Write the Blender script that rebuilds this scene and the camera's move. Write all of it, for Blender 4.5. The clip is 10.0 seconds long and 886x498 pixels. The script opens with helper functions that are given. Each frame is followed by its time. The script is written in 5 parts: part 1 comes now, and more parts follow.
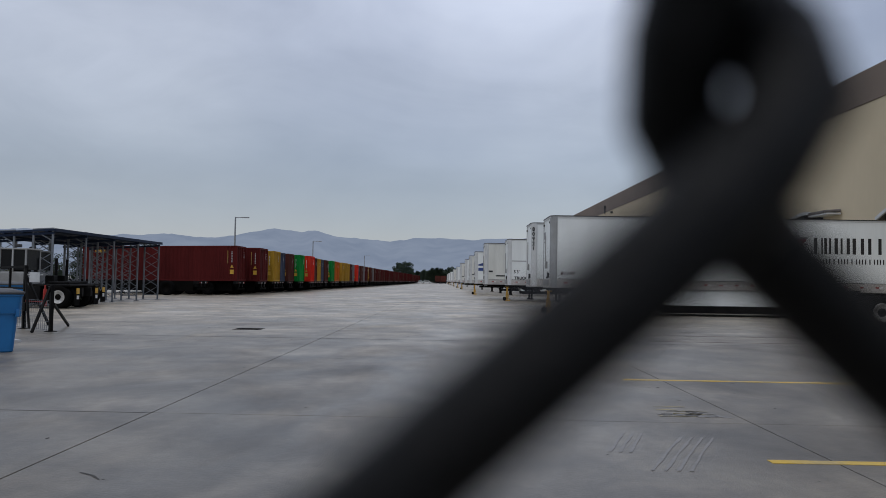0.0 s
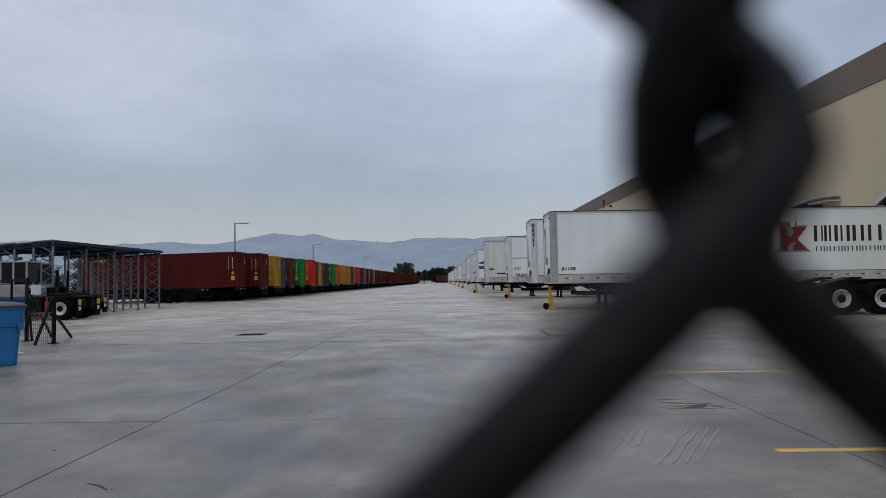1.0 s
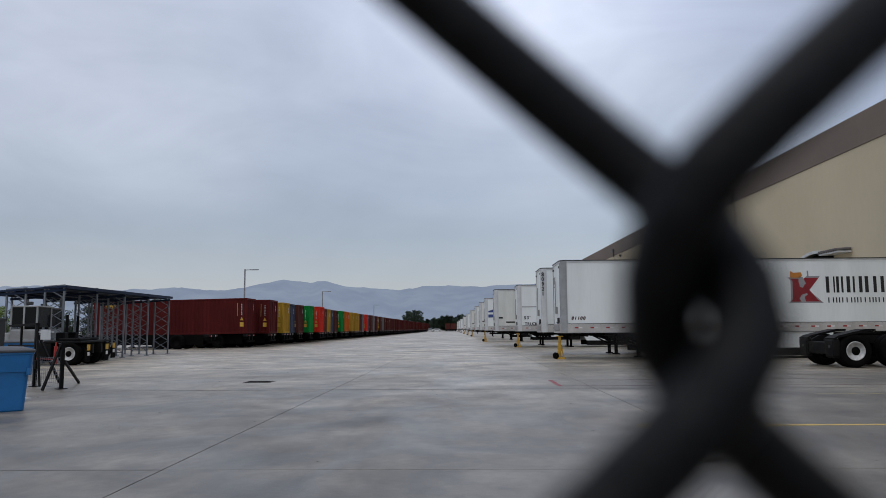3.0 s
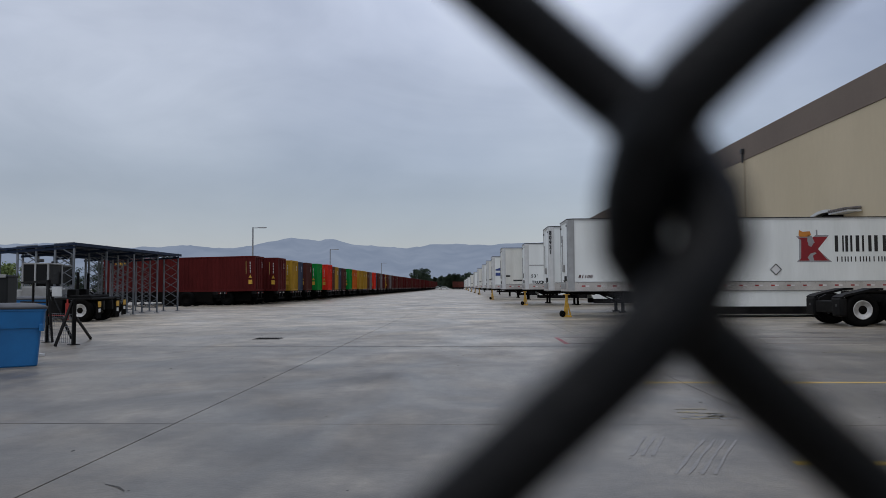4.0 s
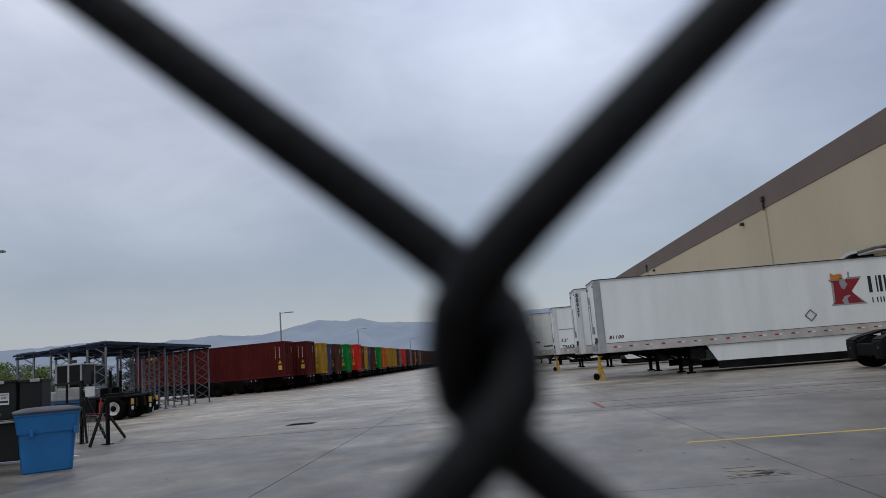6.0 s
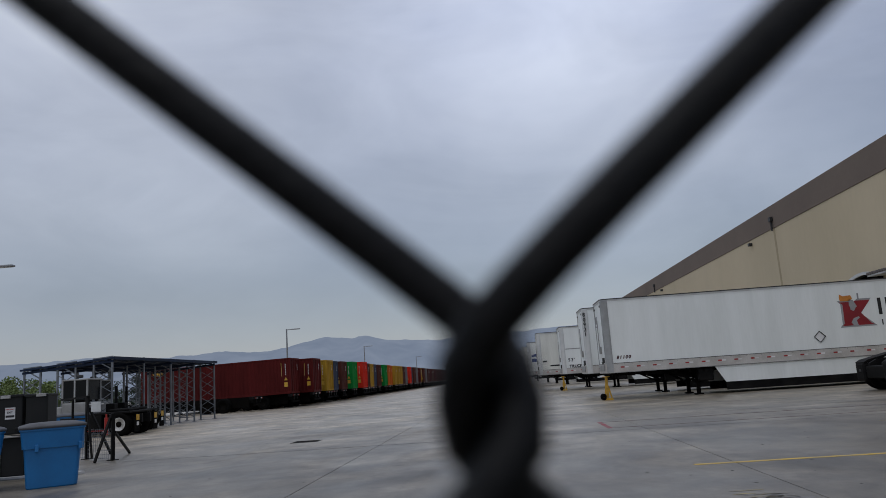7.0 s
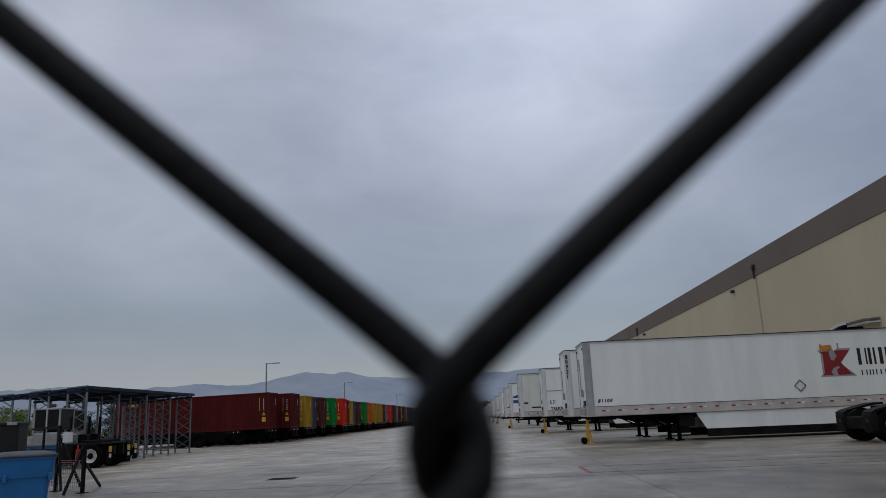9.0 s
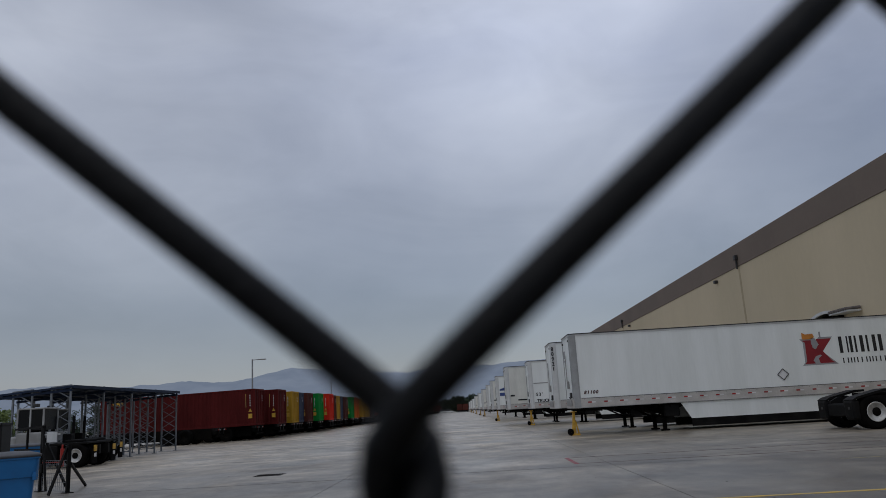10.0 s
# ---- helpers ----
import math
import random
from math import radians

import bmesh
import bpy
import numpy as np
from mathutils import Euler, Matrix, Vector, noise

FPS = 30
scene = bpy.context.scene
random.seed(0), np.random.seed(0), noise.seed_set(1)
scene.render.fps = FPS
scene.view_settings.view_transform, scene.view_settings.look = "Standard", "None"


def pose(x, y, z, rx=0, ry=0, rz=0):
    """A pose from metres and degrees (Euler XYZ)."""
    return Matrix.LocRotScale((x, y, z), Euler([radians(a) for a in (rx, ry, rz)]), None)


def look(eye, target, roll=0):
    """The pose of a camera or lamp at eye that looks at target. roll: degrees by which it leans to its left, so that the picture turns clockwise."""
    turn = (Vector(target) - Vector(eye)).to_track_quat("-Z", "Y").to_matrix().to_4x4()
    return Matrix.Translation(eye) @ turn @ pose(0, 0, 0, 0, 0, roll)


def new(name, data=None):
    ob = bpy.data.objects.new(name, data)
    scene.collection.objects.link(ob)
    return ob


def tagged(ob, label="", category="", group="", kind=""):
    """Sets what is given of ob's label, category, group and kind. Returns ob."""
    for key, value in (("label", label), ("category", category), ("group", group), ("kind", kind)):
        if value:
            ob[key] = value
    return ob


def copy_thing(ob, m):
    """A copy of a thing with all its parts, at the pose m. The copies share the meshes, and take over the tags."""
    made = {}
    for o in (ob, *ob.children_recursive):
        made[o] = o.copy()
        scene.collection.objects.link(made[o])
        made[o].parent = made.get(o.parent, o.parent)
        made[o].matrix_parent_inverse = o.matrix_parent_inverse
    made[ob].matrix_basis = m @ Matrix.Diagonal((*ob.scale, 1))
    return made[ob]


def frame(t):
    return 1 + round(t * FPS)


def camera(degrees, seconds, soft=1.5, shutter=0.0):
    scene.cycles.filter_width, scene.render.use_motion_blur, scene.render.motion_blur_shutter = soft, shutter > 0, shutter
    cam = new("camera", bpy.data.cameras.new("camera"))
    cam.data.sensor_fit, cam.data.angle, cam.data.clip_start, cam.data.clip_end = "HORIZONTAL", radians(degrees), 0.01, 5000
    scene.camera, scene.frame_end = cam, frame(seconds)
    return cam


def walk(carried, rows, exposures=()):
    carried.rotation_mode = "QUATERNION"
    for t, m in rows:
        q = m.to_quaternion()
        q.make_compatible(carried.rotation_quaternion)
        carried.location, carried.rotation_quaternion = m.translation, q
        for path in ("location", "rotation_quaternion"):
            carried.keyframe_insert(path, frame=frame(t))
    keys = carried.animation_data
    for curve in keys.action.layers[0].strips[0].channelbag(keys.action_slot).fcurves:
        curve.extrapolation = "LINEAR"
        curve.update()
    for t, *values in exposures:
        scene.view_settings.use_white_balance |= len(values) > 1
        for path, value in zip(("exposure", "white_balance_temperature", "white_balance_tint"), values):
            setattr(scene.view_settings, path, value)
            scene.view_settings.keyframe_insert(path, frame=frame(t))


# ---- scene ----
# ---- camera: held in the hand close behind a chain-link fence ----
cam = camera(61.5, 10.0, soft=0.5)
cam.data.dof.use_dof = True
cam.data.dof.focus_distance = 45.0
cam.data.dof.aperture_fstop = 13.0
PATH = [
    (0.0, -0.0128, -0.0347, 1.2886, 2.46, -0.95, 0.65),
    (0.5, -0.0135, -0.0344, 1.2894, 2.00, 0.38, -0.04),
    (1.0, -0.0133, -0.0372, 1.2909, 2.41, 0.88, 0.74),
    (1.5, -0.0124, -0.0416, 1.2973, 3.70, 2.06, 1.44),
    (2.0, -0.0131, -0.0414, 1.2987, 4.35, 1.66, 1.23),
    (2.2, -0.0135, -0.0418, 1.2988, 6.19, 1.27, 1.01),
    (3.3, -0.0145, -0.0477, 1.2954, 5.97, 0.16, 1.62),
    (3.5, -0.0133, -0.0488, 1.2943, 4.24, 0.56, 2.18),
    (4.0, -0.0132, -0.0488, 1.2942, 2.90, 0.23, 1.99),
    (4.5, -0.0099, -0.0516, 1.2944, 1.85, 2.49, 3.79),
    (5.0, -0.0053, -0.0559, 1.3011, 6.35, 2.74, 2.55),
    (5.5, 0.0006, -0.0583, 1.2996, 8.02, 2.51, 3.15),
    (5.7, 0.0008, -0.0591, 1.2989, 8.15, 3.79, 3.45),
    (6.8, 0.0025, -0.0642, 1.3030, 9.75, 4.47, 5.17),
    (7.0, 0.0015, -0.0649, 1.3022, 9.92, 3.89, 4.78),
    (7.5, 0.0032, -0.0686, 1.3026, 10.69, 3.91, 6.41),
    (8.0, 0.0005, -0.0689, 1.2995, 11.55, 3.18, 5.04),
    (8.5, 0.0054, -0.0713, 1.2972, 12.19, 2.88, 4.43),
    (9.0, 0.0036, -0.0766, 1.3028, 12.75, 2.40, 3.29),
    (9.5, 0.0036, -0.0757, 1.3011, 12.71, 2.59, 3.02),
    (10.0, 0.0075, -0.0791, 1.3068, 12.23, 3.26, 2.32),
]
walk(cam, [(t, pose(x, y, z, 90 + p, r, w)) for t, x, y, z, p, r, w in PATH],
     exposures=[(0.0, -0.6), (1.0, -0.53), (2.0, -0.42), (3.5, -0.52), (4.5, -0.61), (5.5, -0.54), (7.0, -0.77), (8.0, -0.88), (10.0, -1.03)])

# ---- sky and light: an overcast afternoon, the brighter part of the sky behind the camera ----
world = bpy.data.worlds.new("sky")
scene.world = world
world.use_nodes = True
wn, wl = world.node_tree.nodes, world.node_tree.links
wn.clear()


def wnode(kind, **values):
    n = wn.new(kind)
    for k, v in values.items():
        n.inputs[k].default_value = v
    return n


w_out = wn.new("ShaderNodeOutputWorld")
w_sky = wn.new("ShaderNodeTexSky")
w_sky.sky_type = "NISHITA"
w_sky.sun_disc = False
w_sky.sun_elevation = radians(48)
w_sky.sun_rotation = radians(195)
w_bg_sky = wnode("ShaderNodeBackground", Strength=0.05)
w_bg_cloud = wnode("ShaderNodeBackground", Strength=1.0)
w_add = wn.new("ShaderNodeAddShader")
w_co = wn.new("ShaderNodeTexCoord")
w_map = wn.new("ShaderNodeMapping")
w_map.inputs["Scale"].default_value = (1.0, 1.0, 1.9)
w_map.inputs["Location"].default_value = (0.35, 0.2, 0.1)
w_noise = wnode("ShaderNodeTexNoise", Scale=1.5, Detail=5.0, Roughness=0.5, Distortion=0.15)
w_ramp = wn.new("ShaderNodeValToRGB")
w_ramp.color_ramp.elements[0].position = 0.33
w_ramp.color_ramp.elements[0].color = (0.316, 0.348, 0.452, 1)
w_ramp.color_ramp.elements[1].position = 0.72
w_ramp.color_ramp.elements[1].color = (0.60, 0.632, 0.715, 1)
w_sep = wn.new("ShaderNodeSeparateXYZ")
w_hz = wn.new("ShaderNodeMapRange")
w_hz.inputs["From Min"].default_value = 0.0
w_hz.inputs["From Max"].default_value = 0.16
w_hz.inputs["To Min"].default_value = 0.75
w_hz.inputs["To Max"].default_value = 0.0
w_mix = wn.new("ShaderNodeMixRGB")
w_mix.inputs[2].default_value = (0.463, 0.464, 0.53, 1)
wl.new(w_co.outputs["Generated"], w_map.inputs["Vector"])
wl.new(w_map.outputs[0], w_noise.inputs["Vector"])
wl.new(w_noise.outputs["Fac"], w_ramp.inputs[0])
wl.new(w_co.outputs["Generated"], w_sep.inputs[0])
wl.new(w_sep.outputs["Z"], w_hz.inputs["Value"])
wl.new(w_hz.outputs[0], w_mix.inputs[0])
w_up = wn.new("ShaderNodeMapRange")
w_up.inputs["From Min"].default_value, w_up.inputs["From Max"].default_value = 0.12, 0.46
w_up.inputs["To Min"].default_value, w_up.inputs["To Max"].default_value = 0.72, 1.5
w_scale = wn.new("ShaderNodeVectorMath")
w_scale.operation = "SCALE"
wl.new(w_sep.outputs["Z"], w_up.inputs["Value"])
wl.new(w_ramp.outputs[0], w_scale.inputs[0])
wl.new(w_up.outputs[0], w_scale.inputs["Scale"])
# thin, brighter cloud ahead and high up, and finer wisps over all
w_dot = wn.new("ShaderNodeVectorMath")
w_dot.operation = "DOT_PRODUCT"
w_dot.inputs[1].default_value = (0.10, 0.84, 0.53)
w_thin = wn.new("ShaderNodeMapRange")
w_thin.interpolation_type = "SMOOTHSTEP"
w_thin.inputs["From Min"].default_value, w_thin.inputs["From Max"].default_value = 0.93, 1.0
w_thin.inputs["To Min"].default_value, w_thin.inputs["To Max"].default_value = 1.0, 1.48
wl.new(w_co.outputs["Generated"], w_dot.inputs[0])
w_map2 = wn.new("ShaderNodeMapping")
w_map2.inputs["Scale"].default_value = (1.0, 1.0, 2.6)
w_wisp = wnode("ShaderNodeTexNoise", Scale=3.4, Detail=7.0, Roughness=0.55, Distortion=0.6)
w_wr = wn.new("ShaderNodeMapRange")
w_wr.inputs["From Min"].default_value, w_wr.inputs["From Max"].default_value = 0.3, 0.7
w_wr.inputs["To Min"].default_value, w_wr.inputs["To Max"].default_value = 0.89, 1.11
wl.new(w_co.outputs["Generated"], w_map2.inputs["Vector"])
wl.new(w_map2.outputs[0], w_wisp.inputs["Vector"])
wl.new(w_wisp.outputs["Fac"], w_wr.inputs["Value"])
wl.new(w_dot.outputs["Value"], w_thin.inputs["Value"])
w_m1 = wn.new("ShaderNodeMath")
w_m1.operation = "MULTIPLY"
wl.new(w_thin.outputs[0], w_m1.inputs[0])
wl.new(w_wr.outputs[0], w_m1.inputs[1])
w_scale2 = wn.new("ShaderNodeVectorMath")
w_scale2.operation = "SCALE"
wl.new(w_scale.outputs[0], w_scale2.inputs[0])
wl.new(w_m1.outputs[0], w_scale2.inputs["Scale"])
wl.new(w_scale2.outputs[0], w_mix.inputs[1])
wl.new(w_mix.outputs[0], w_bg_cloud.inputs[0])
wl.new(w_sky.outputs[0], w_bg_sky.inputs[0])
wl.new(w_bg_cloud.outputs[0], w_add.inputs[0])
wl.new(w_bg_sky.outputs[0], w_add.inputs[1])
wl.new(w_add.outputs[0], w_out.inputs[0])

sun_data = bpy.data.lights.new("sun", "SUN")
sun_data.energy = 1.15
sun_data.angle = radians(50)
sun_data.color = (1.0, 0.97, 0.93)
sun = new("sun", sun_data)
sun.matrix_world = look((-9, -10, 40), (0, 0, 0))


# ---- materials ----
def mat(name, color, rough=0.6, metal=0.0, second=None, scale=1.0, amount=0.5, fine=0.0, fine_scale=60.0,
        bump=0.0, bump_scale=40.0, stretch=(1, 1, 1), vary=0.0, spec=0.5):
    """A procedural surface: colour patches at one scale, grain at a finer one, relief, and a shift from object to object."""
    m = bpy.data.materials.new(name)
    m.use_nodes = True
    n, l = m.node_tree.nodes, m.node_tree.links
    b = n["Principled BSDF"]
    b.inputs["Roughness"].default_value = rough
    b.inputs["Metallic"].default_value = metal
    b.inputs["Specular IOR Level"].default_value = spec
    co = n.new("ShaderNodeTexCoord")
    mp = n.new("ShaderNodeMapping")
    mp.inputs["Scale"].default_value = stretch
    l.new(co.outputs["Object"], mp.inputs["Vector"])
    big = n.new("ShaderNodeTexNoise")
    big.inputs["Scale"].default_value = scale
    big.inputs["Detail"].default_value = 6
    l.new(mp.outputs[0], big.inputs["Vector"])
    ramp = n.new("ShaderNodeValToRGB")
    s = second or tuple(c * 0.7 for c in color)
    ramp.color_ramp.elements[0].position = 0.5 - 0.5 * amount * 0.6
    ramp.color_ramp.elements[1].position = 0.5 + 0.5 * amount * 0.6
    ramp.color_ramp.elements[0].color = (*s, 1)
    ramp.color_ramp.elements[1].color = (*color, 1)
    l.new(big.outputs["Fac"], ramp.inputs[0])
    last = ramp.outputs[0]
    if fine:
        small = n.new("ShaderNodeTexNoise")
        small.inputs["Scale"].default_value = fine_scale
        small.inputs["Detail"].default_value = 4
        l.new(mp.outputs[0], small.inputs["Vector"])
        r2 = n.new("ShaderNodeMapRange")
        r2.inputs["To Min"].default_value = 1 - fine
        r2.inputs["To Max"].default_value = 1 + fine
        l.new(small.outputs["Fac"], r2.inputs["Value"])
        mul = n.new("ShaderNodeVectorMath")
        mul.operation = "SCALE"
        l.new(last, mul.inputs[0])
        l.new(r2.outputs[0], mul.inputs["Scale"])
        last = mul.outputs[0]
    if vary:
        info = n.new("ShaderNodeObjectInfo")
        r3 = n.new("ShaderNodeMapRange")
        r3.inputs["To Min"].default_value = 1 - vary
        r3.inputs["To Max"].default_value = 1 + vary
        l.new(info.outputs["Random"], r3.inputs["Value"])
        mul = n.new("ShaderNodeVectorMath")
        mul.operation = "SCALE"
        l.new(last, mul.inputs[0])
        l.new(r3.outputs[0], mul.inputs["Scale"])
        last = mul.outputs[0]
    l.new(last, b.inputs["Base Color"])
    if bump:
        bn = n.new("ShaderNodeTexNoise")
        bn.inputs["Scale"].default_value = bump_scale
        bn.inputs["Detail"].default_value = 5
        l.new(mp.outputs[0], bn.inputs["Vector"])
        bp = n.new("ShaderNodeBump")
        bp.inputs["Strength"].default_value = bump
        bp.inputs["Distance"].default_value = 0.02
        l.new(bn.outputs["Fac"], bp.inputs["Height"])
        l.new(bp.outputs[0], b.inputs["Normal"])
    return m


def concrete_material():
    """Worn yard concrete: broad pale and dark patches, drawn-out tyre dirt, fine grain."""
    m = bpy.data.materials.new("yard concrete")
    m.use_nodes = True
    n, l = m.node_tree.nodes, m.node_tree.links
    b = n["Principled BSDF"]
    geo = n.new("ShaderNodeNewGeometry")

    def layer(sx, sy, scale, lo, hi, detail=6.0, dist=0.0):
        mp = n.new("ShaderNodeMapping")
        mp.inputs["Scale"].default_value = (sx, sy, 1)
        l.new(geo.outputs["Position"], mp.inputs["Vector"])
        t = n.new("ShaderNodeTexNoise")
        t.inputs["Scale"].default_value = scale
        t.inputs["Detail"].default_value = detail
        t.inputs["Distortion"].default_value = dist
        l.new(mp.outputs[0], t.inputs["Vector"])
        r = n.new("ShaderNodeMapRange")
        r.inputs["From Min"].default_value, r.inputs["From Max"].default_value = 0.3, 0.7
        r.inputs["To Min"].default_value, r.inputs["To Max"].default_value = lo, hi
        l.new(t.outputs["Fac"], r.inputs["Value"])
        return r.outputs[0]

    parts = [layer(1, 1, 0.10, 0.72, 1.22), layer(0.9, 1.0, 0.45, 0.70, 1.22, dist=0.8), layer(0.9, 0.7, 0.9, 0.82, 1.15, dist=1.0),
             layer(1.2, 0.8, 1.5, 0.80, 1.17, dist=0.9), layer(1.6, 0.5, 3.0, 0.87, 1.12), layer(1, 1, 9.0, 0.82, 1.14), layer(1, 1, 70.0, 0.86, 1.14, 3.0)]
    info = n.new("ShaderNodeObjectInfo")
    r = n.new("ShaderNodeMapRange")
    r.inputs["To Min"].default_value, r.inputs["To Max"].default_value = 0.96, 1.04
    l.new(info.outputs["Random"], r.inputs["Value"])
    parts.append(r.outputs[0])
    last = parts[0]
    for p in parts[1:]:
        mm = n.new("ShaderNodeMath")
        mm.operation = "MULTIPLY"
        l.new(last, mm.inputs[0])
        l.new(p, mm.inputs[1])
        last = mm.outputs[0]
    # the concrete is darker on the bay side of a ragged edge
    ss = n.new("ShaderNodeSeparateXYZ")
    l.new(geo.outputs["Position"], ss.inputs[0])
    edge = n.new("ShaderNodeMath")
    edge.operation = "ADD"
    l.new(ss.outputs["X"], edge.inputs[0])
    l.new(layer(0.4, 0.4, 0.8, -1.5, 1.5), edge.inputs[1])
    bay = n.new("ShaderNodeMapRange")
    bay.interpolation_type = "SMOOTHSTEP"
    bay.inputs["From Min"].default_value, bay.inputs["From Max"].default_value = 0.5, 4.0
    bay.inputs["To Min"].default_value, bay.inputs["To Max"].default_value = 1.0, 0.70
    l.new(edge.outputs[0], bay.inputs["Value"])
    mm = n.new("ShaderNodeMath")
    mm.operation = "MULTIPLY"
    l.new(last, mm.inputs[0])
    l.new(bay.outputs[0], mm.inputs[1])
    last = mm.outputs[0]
    # painted sheen: the colour brightens along y in place of grazing sky reflection
    sheen_y = n.new("ShaderNodeMath")
    sheen_y.operation = "ADD"
    l.new(ss.outputs["Y"], sheen_y.inputs[0])
    l.new(layer(0.25, 0.6, 0.9, -4.0, 4.0, dist=1.0), sheen_y.inputs[1])
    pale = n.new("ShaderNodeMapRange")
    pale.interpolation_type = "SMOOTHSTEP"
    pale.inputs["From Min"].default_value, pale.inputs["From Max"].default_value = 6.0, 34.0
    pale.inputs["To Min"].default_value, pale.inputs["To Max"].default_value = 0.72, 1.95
    l.new(sheen_y.outputs[0], pale.inputs["Value"])
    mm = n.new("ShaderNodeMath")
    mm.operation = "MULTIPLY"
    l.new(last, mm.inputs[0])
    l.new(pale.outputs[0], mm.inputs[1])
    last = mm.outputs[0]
    # smeared tyre dirt in ragged patches
    dirt = n.new("ShaderNodeMath")
    dirt.operation = "MULTIPLY"
    l.new(last, dirt.inputs[0])
    l.new(layer(0.75, 0.85, 0.6, 1.27, 0.58, detail=10.0, dist=1.4), dirt.inputs[1])
    last = dirt.outputs[0]
    # sparse oil and rubber spots
    mp = n.new("ShaderNodeMapping")
    mp.inputs["Scale"].default_value = (0.6, 1.2, 1)
    l.new(geo.outputs["Position"], mp.inputs["Vector"])
    sp = n.new("ShaderNodeTexNoise")
    sp.inputs["Scale"].default_value = 2.1
    sp.inputs["Detail"].default_value = 8
    l.new(mp.outputs[0], sp.inputs["Vector"])
    sr = n.new("ShaderNodeMapRange")
    sr.inputs["From Min"].default_value, sr.inputs["From Max"].default_value = 0.66, 0.74
    sr.inputs["To Min"].default_value, sr.inputs["To Max"].default_value = 1.0, 0.62
    l.new(sp.outputs["Fac"], sr.inputs["Value"])
    mm = n.new("ShaderNodeMath")
    mm.operation = "MULTIPLY"
    l.new(last, mm.inputs[0])
    l.new(sr.outputs[0], mm.inputs[1])
    sc = n.new("ShaderNodeVectorMath")
    sc.operation = "SCALE"
    tint = n.new("ShaderNodeMixRGB")
    tint.inputs[1].default_value = (0.226, 0.191, 0.141, 1)
    tint.inputs[2].default_value = (0.204, 0.184, 0.151, 1)
    l.new(layer(0.8, 1.2, 0.35, 0.0, 1.0, dist=0.6), tint.inputs[0])
    l.new(tint.outputs[0], sc.inputs[0])
    l.new(mm.outputs[0], sc.inputs["Scale"])
    l.new(sc.outputs[0], b.inputs["Base Color"])
    l.new(layer(1.1, 0.6, 0.5, 0.28, 0.52, dist=1.0), b.inputs["Roughness"])
    b.inputs["Specular IOR Level"].default_value = 0.75
    bn = n.new("ShaderNodeTexNoise")
    bn.inputs["Scale"].default_value = 45
    bn.inputs["Detail"].default_value = 5
    l.new(geo.outputs["Position"], bn.inputs["Vector"])
    bp = n.new("ShaderNodeBump")
    bp.inputs["Strength"].default_value = 0.35
    bp.inputs["Distance"].default_value = 0.01
    l.new(bn.outputs["Fac"], bp.inputs["Height"])
    l.new(bp.outputs[0], b.inputs["Normal"])
    return m


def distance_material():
    """Mountains many kilometres off; the grey air's haze is painted into a glowing colour."""
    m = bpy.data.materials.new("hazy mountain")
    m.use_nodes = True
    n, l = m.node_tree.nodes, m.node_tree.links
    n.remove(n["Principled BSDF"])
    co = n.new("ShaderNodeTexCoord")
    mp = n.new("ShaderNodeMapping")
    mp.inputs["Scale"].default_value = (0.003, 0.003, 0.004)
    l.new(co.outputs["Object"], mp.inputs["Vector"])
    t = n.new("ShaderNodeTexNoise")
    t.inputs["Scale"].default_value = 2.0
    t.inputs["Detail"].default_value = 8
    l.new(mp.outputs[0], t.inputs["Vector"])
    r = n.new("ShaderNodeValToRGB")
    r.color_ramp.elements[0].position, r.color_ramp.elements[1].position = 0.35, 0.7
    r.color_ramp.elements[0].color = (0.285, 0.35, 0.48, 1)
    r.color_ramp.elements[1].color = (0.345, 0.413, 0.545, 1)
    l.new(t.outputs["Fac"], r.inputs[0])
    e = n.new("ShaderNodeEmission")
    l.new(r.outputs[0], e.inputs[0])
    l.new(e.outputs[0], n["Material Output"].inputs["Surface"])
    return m


